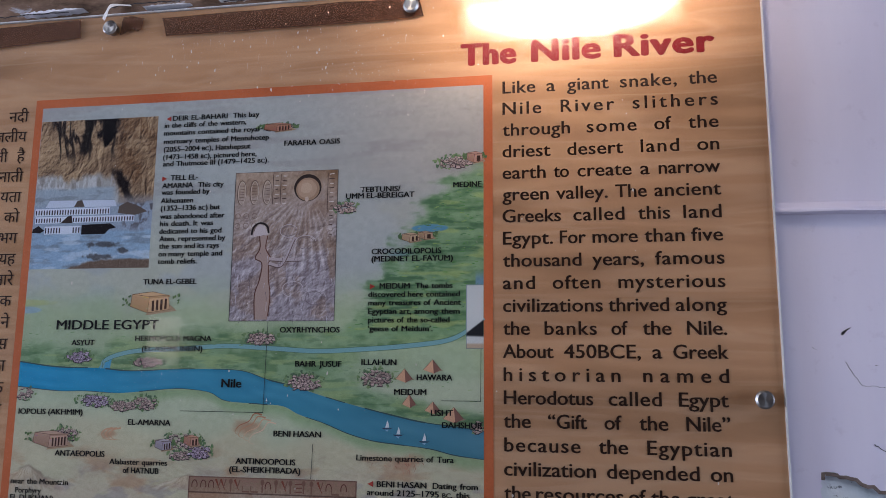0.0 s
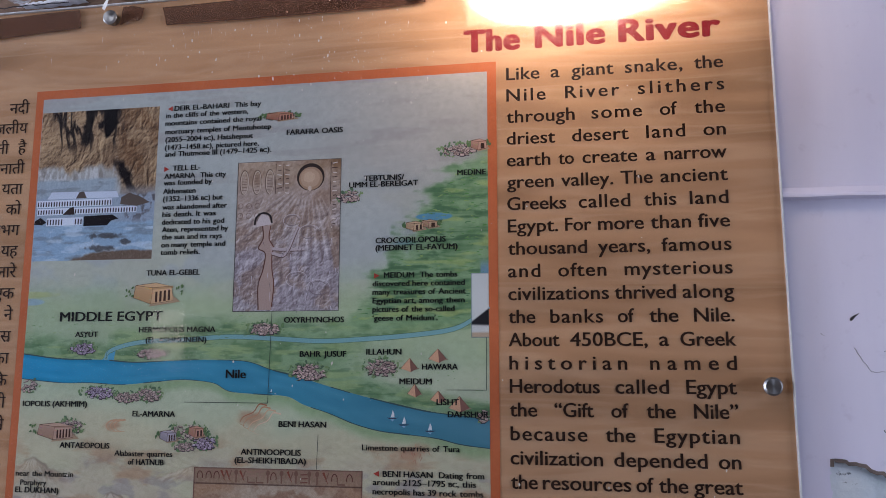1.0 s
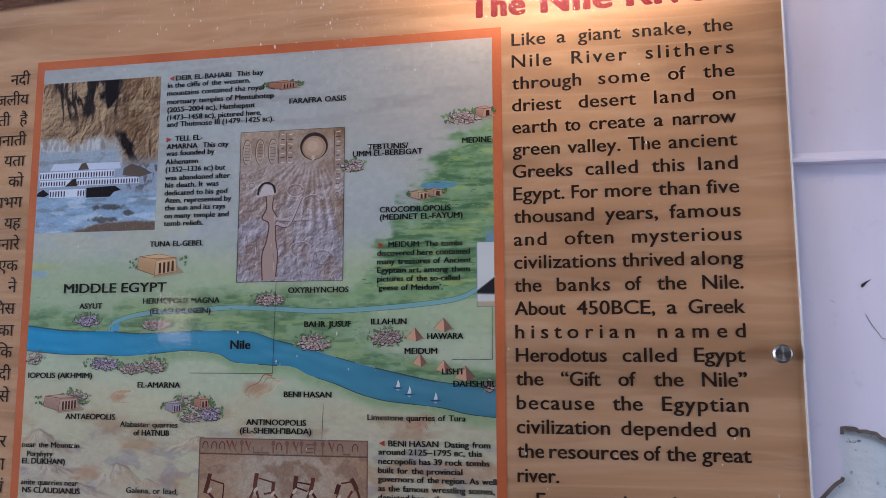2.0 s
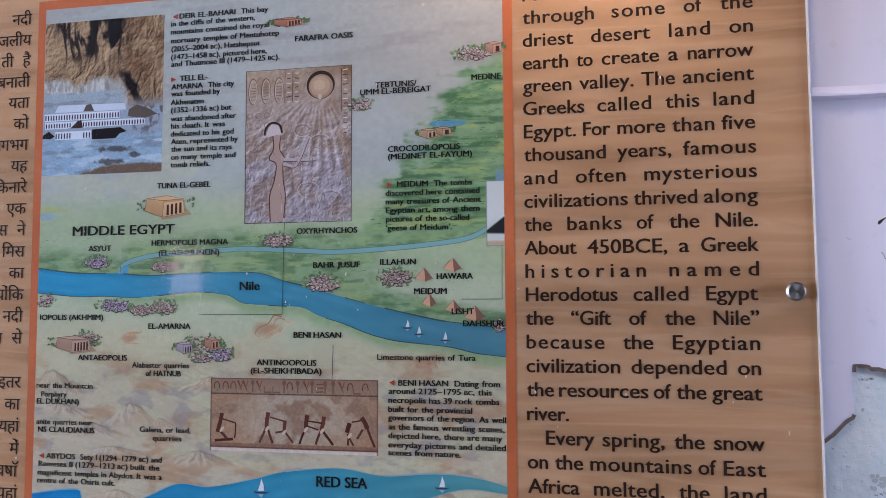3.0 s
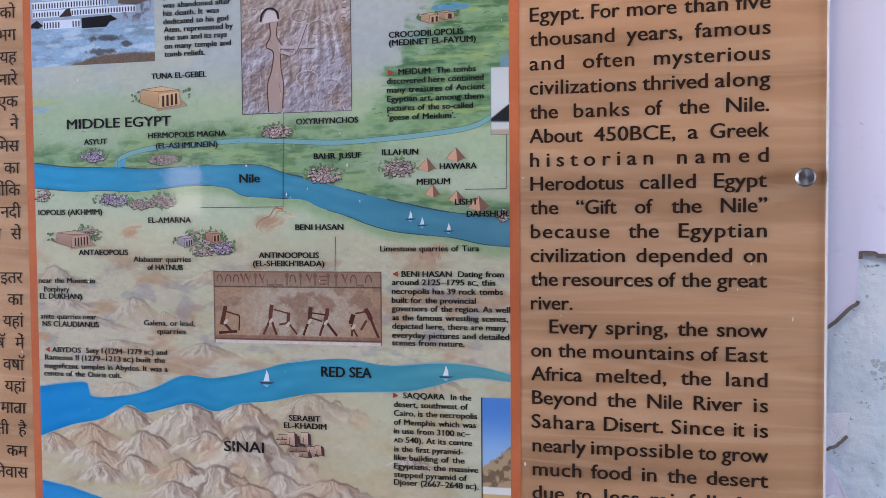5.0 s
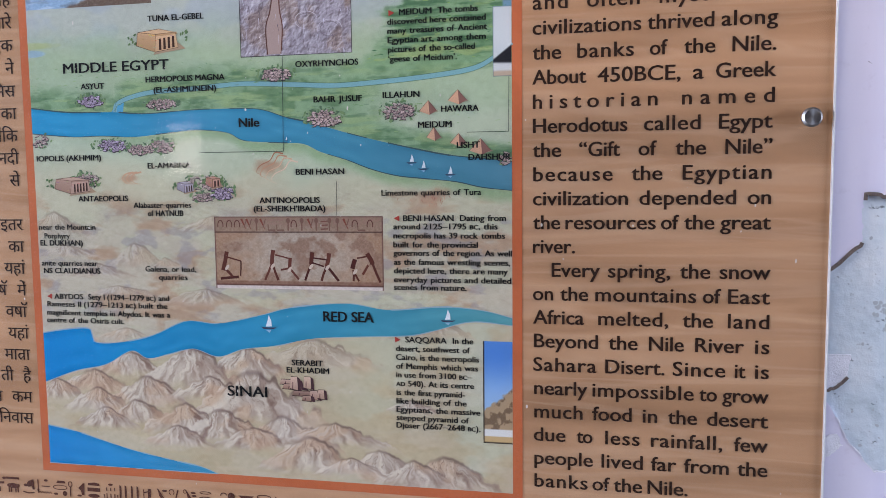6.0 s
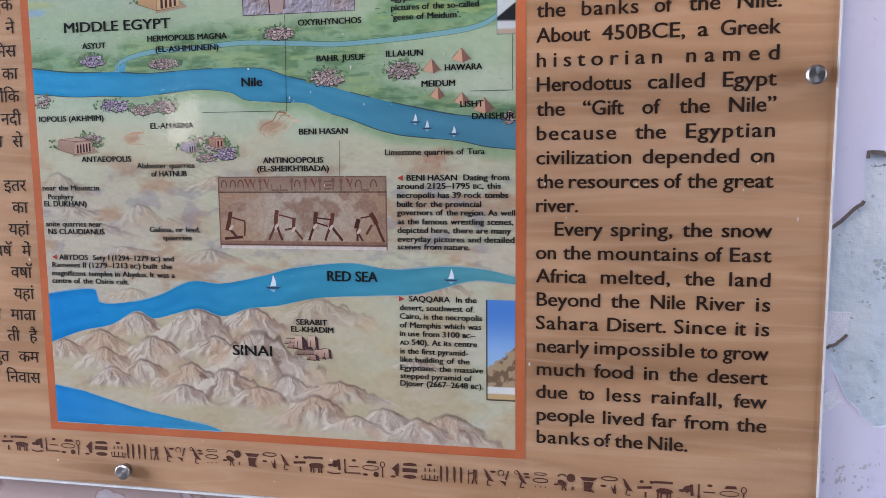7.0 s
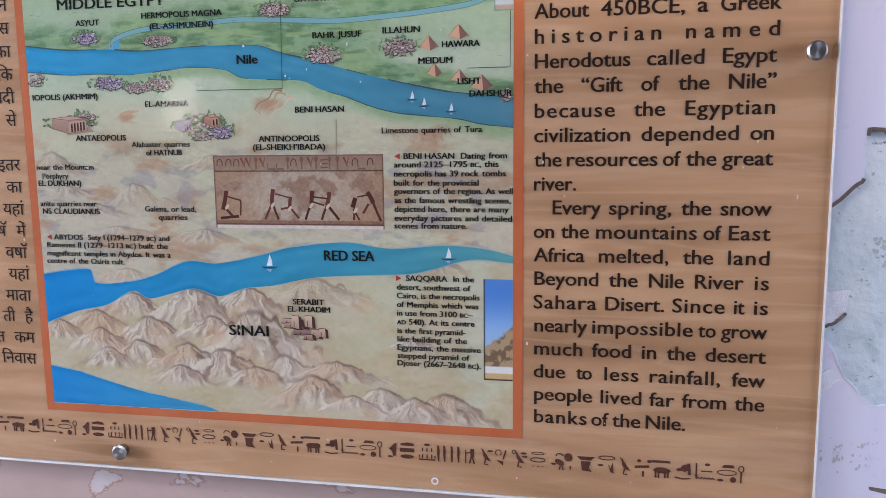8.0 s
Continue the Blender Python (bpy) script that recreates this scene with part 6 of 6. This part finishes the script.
                for d in (-0.005, 0.0, 0.005):
                    st([(x + d, z + 0.005), (x + d, z + 0.001)], 0.0010, ink), st([(x + d, z - 0.002), (x + d, z - 0.007)], 0.0010, ink)
            elif k in (10, 11, 12, 13):
                s.poly([(x - 0.0008, z - 0.009), (x + 0.0006, z - 0.009), (x + 0.0012, z + 0.003), (x + 0.0006, z + 0.008), (x - 0.0014, z + 0.009), (x - 0.0016, z - 0.002)], ink)
            elif k == 14:
                st([(x - 0.005, z + 0.006), (x - 0.005, z - 0.009)], 0.0009, ink), st([(x + 0.002, z + 0.007), (x + 0.002, z - 0.002)], 0.0030, ink), st([(x + 0.002, z - 0.001), (x + 0.004, z - 0.009)], 0.0012, ink), st([(x + 0.001, z - 0.001), (x - 0.001, z - 0.009)], 0.0012, ink), st([(x - 0.005, z + 0.002), (x + 0.002, z + 0.004)], 0.0010, ink)
            elif k in (15, 17, 22):
                s.poly([(x - 0.005, z + 0.009), (x - 0.002, z + 0.007), (x + 0.003, z - 0.001), (x + 0.006, z - 0.005), (x + 0.001, z - 0.004), (x - 0.002, z), (x - 0.003, z + 0.005)], ink)
                st([(x, z - 0.003), (x - 0.001, z - 0.009), (x + 0.003, z - 0.009)], 0.0011, ink)
                if k != 22:
                    ov(x + 0.005, z + 0.006, 0.0032, 0.0012, ink)
                if k == 17:
                    ov(x + 0.006, z + 0.0025, 0.003, 0.0012, ink), s.ring(x - 0.005, z + 0.007, 0.002, 0.002, 0.0008, ink)
            elif k == 16:
                s.ring(x - 0.004, z + 0.005, 0.003, 0.003, 0.0009, ink, -60, 250), st([(x + 0.004, z + 0.008), (x + 0.001, z - 0.002)], 0.0012, ink), s.poly([(x - 0.006, z - 0.003), (x + 0.001, z - 0.004), (x + 0.001, z - 0.009), (x - 0.002, z - 0.006)], ink)
            elif k == 18:
                s.ring(x, z + 0.007, 0.0065, 0.0013, 0.0008, ink), s.ring(x, z, 0.0075, 0.0022, 0.0011, ink)
                for d in (-0.005, 0.0, 0.005):
                    ov(x + d, z - 0.007, 0.0008, 0.0007, ink, 7)
            elif k == 19:
                ov(x + 0.006, z + 0.005, 0.0042, 0.0045, ink), ov(x - 0.003, z - 0.001, 0.005, 0.0030, ink, 11, -0.5), s.ring(x - 0.003, z + 0.006, 0.0034, 0.0024, 0.0012, ink, 0, 200)
                st([(x - 0.002, z - 0.003), (x - 0.003, z - 0.009)], 0.0010, ink), st([(x - 0.001, z - 0.003), (x + 0.001, z - 0.009)], 0.0010, ink), ov(x - 0.009, z - 0.003, 0.0026, 0.0011, ink), st([(x + 0.008, z - 0.004), (x + 0.008, z - 0.008)], 0.0011, ink)
            elif k == 20:
                s.poly([(x - 0.009, z + 0.007), (x + 0.009, z + 0.007), (x + 0.005, z + 0.003), (x - 0.005, z + 0.003)], ink), s.poly([(x - 0.005, z + 0.002), (x + 0.005, z + 0.002), (x + 0.003, z - 0.005), (x + 0.006, z - 0.009), (x - 0.004, z - 0.008)], ink)
            elif k == 21:
                s.ring(x - 0.001, z + 0.007, 0.0080, 0.0020, 0.0011, ink), ov(x - 0.007, z - 0.001, 0.003, 0.0012, ink), s.poly([(x, z + 0.001), (x + 0.003, z - 0.004), (x + 0.005, z + 0.003), (x + 0.006, z - 0.009), (x + 0.003, z - 0.008)], ink)
            s.done("picture_sign", panel, GLYPH)


sign_row()


# ---- fixings and what sticks to the sheet
def standoff(x, z):
    knob = part("standoff_cap", disc(bmesh.new(), 0, -0.0028, 0.0028, 0, 0.0088, 0.0018, 48), STEEL, panel, "round brushed-steel cap")
    knob.location = (x, -0.0085, z)
    for f in knob.data.polygons:
        f.use_smooth = len(f.vertices) == 4
    part("standoff_barrel", disc(bmesh.new(), x, -0.0060, 0.012, z, 0.0072, 0.0, 32), STEEL, knob)
    return knob


for x, z in ((0.0855, 1.8010), (0.4545, 1.8015), (0.8040, 1.8010), (0.8065, 1.3720), (0.0856, 0.9475)):
    standoff(x, z)


def empty_hole(x, z):
    s = Sketch(0.0032)
    s.ring(x, z, 0.0032, 0.0032, 0.0016, (240, 238, 236))
    s.done("screw_hole", panel, EDGE, "empty drilled hole with a bright rim")


empty_hole(0.4525, 0.9385)


def tape_strip(pts, label, lift=0.0034):
    bm = bmesh.new()
    rng = random.Random(len(pts) + int(1000 * abs(pts[0][0])))
    out = jagged(pts + [pts[0]], 0.0006, rng, 7)[:-1]
    f = bm.faces.new([bm.verts.new((x, -lift, z)) for x, z in out])
    ext = bmesh.ops.extrude_face_region(bm, geom=[f])
    bmesh.ops.translate(bm, vec=(0, 0.0001, 0), verts=[v for v in ext["geom"] if isinstance(v, bmesh.types.BMVert)])
    ob = part("packing_tape", bm, TAPE)
    return tagged(ob, label, "tape", "tape on the panel")


tape_strip([(-0.25, 1.785), (-0.069, 1.7865), (0.044, 1.7930), (0.041, 1.8165), (-0.07, 1.8135), (-0.25, 1.811)], "long strip of brown packing tape along the panel's top edge")
tape_strip([(0.156, 1.7880), (0.30, 1.7875), (0.423, 1.7880), (0.468, 1.7905), (0.462, 1.8130), (0.36, 1.8145), (0.1495, 1.8110)], "strip of brown packing tape with cut ends")
tape_strip([(0.0955, 1.7930), (0.104, 1.7960), (0.1125, 1.8000), (0.117, 1.7965), (0.123, 1.7985), (0.1265, 1.8120), (0.112, 1.8160), (0.0985, 1.8155)], "torn scrap of brown packing tape")


SCRAP = [(0.0815, 1.8075, -0.0165), (0.0865, 1.8140, -0.019), (0.0915, 1.8205, -0.021), (0.0990, 1.8228, -0.021), (0.1185, 1.8210, -0.020)]


def paper_scrap():
    bm = bmesh.new()
    line = curve_through(SCRAP, 6)
    rows = []
    for k, (x, z, y) in enumerate(line):
        w = 0.0030 + 0.0006 * math.sin(k * 0.5)
        rows.append((bm.verts.new((x - w * 0.6, y, z + w * 0.5)), bm.verts.new((x + w * 0.6, y - 0.001, z - w * 0.5))))
    for a, b in zip(rows, rows[1:]):
        bm.faces.new((a[0], a[1], b[1], b[0]))
    ext = bmesh.ops.extrude_face_region(bm, geom=bm.faces[:])
    bmesh.ops.translate(bm, vec=(0, 0.0004, 0), verts=[v for v in ext["geom"] if isinstance(v, bmesh.types.BMVert)])
    tagged(part("paper_scrap", bm, PAPER), "curled scrap of white paper caught on a steel cap", "paper")


paper_scrap()


def splashes():
    """Dried drops and dust on the face of the sheet."""
    s = Sketch(0.0032)
    rng = random.Random(77)
    for _ in range(340):
        x, z = rng.uniform(X0, X1), rng.uniform(Z0, Z1)
        if rng.random() < 0.45:
            x, z = rng.gauss(0.40, 0.05), rng.gauss(1.735, 0.04)
        if rng.random() < 0.12:
            x, z = rng.gauss(0.20, 0.08), rng.gauss(1.76, 0.015)
        if not (X0 + 0.01 < x < X1 - 0.01 and Z0 + 0.01 < z < Z1 - 0.01):
            continue
        r = rng.choice([0.00025, 0.00035, 0.0005, 0.0008]) * rng.uniform(0.7, 1.3)
        s.oval(x, z, r, r * rng.uniform(0.8, 2.6), (196, 180, 164), 7, rng.uniform(-0.2, 0.2), r * 0.25)
    for _ in range(44):
        x, z, l = rng.gauss(0.26, 0.10), rng.gauss(1.765, 0.015), rng.uniform(0.002, 0.008)
        s.stroke([(x, z), (x + rng.uniform(-0.0003, 0.0003), z - l)], rng.uniform(0.0003, 0.0006), (180, 164, 150), True)
    s.done("dried_splash", panel, DUST)["kind"] = "stuff"


splashes()
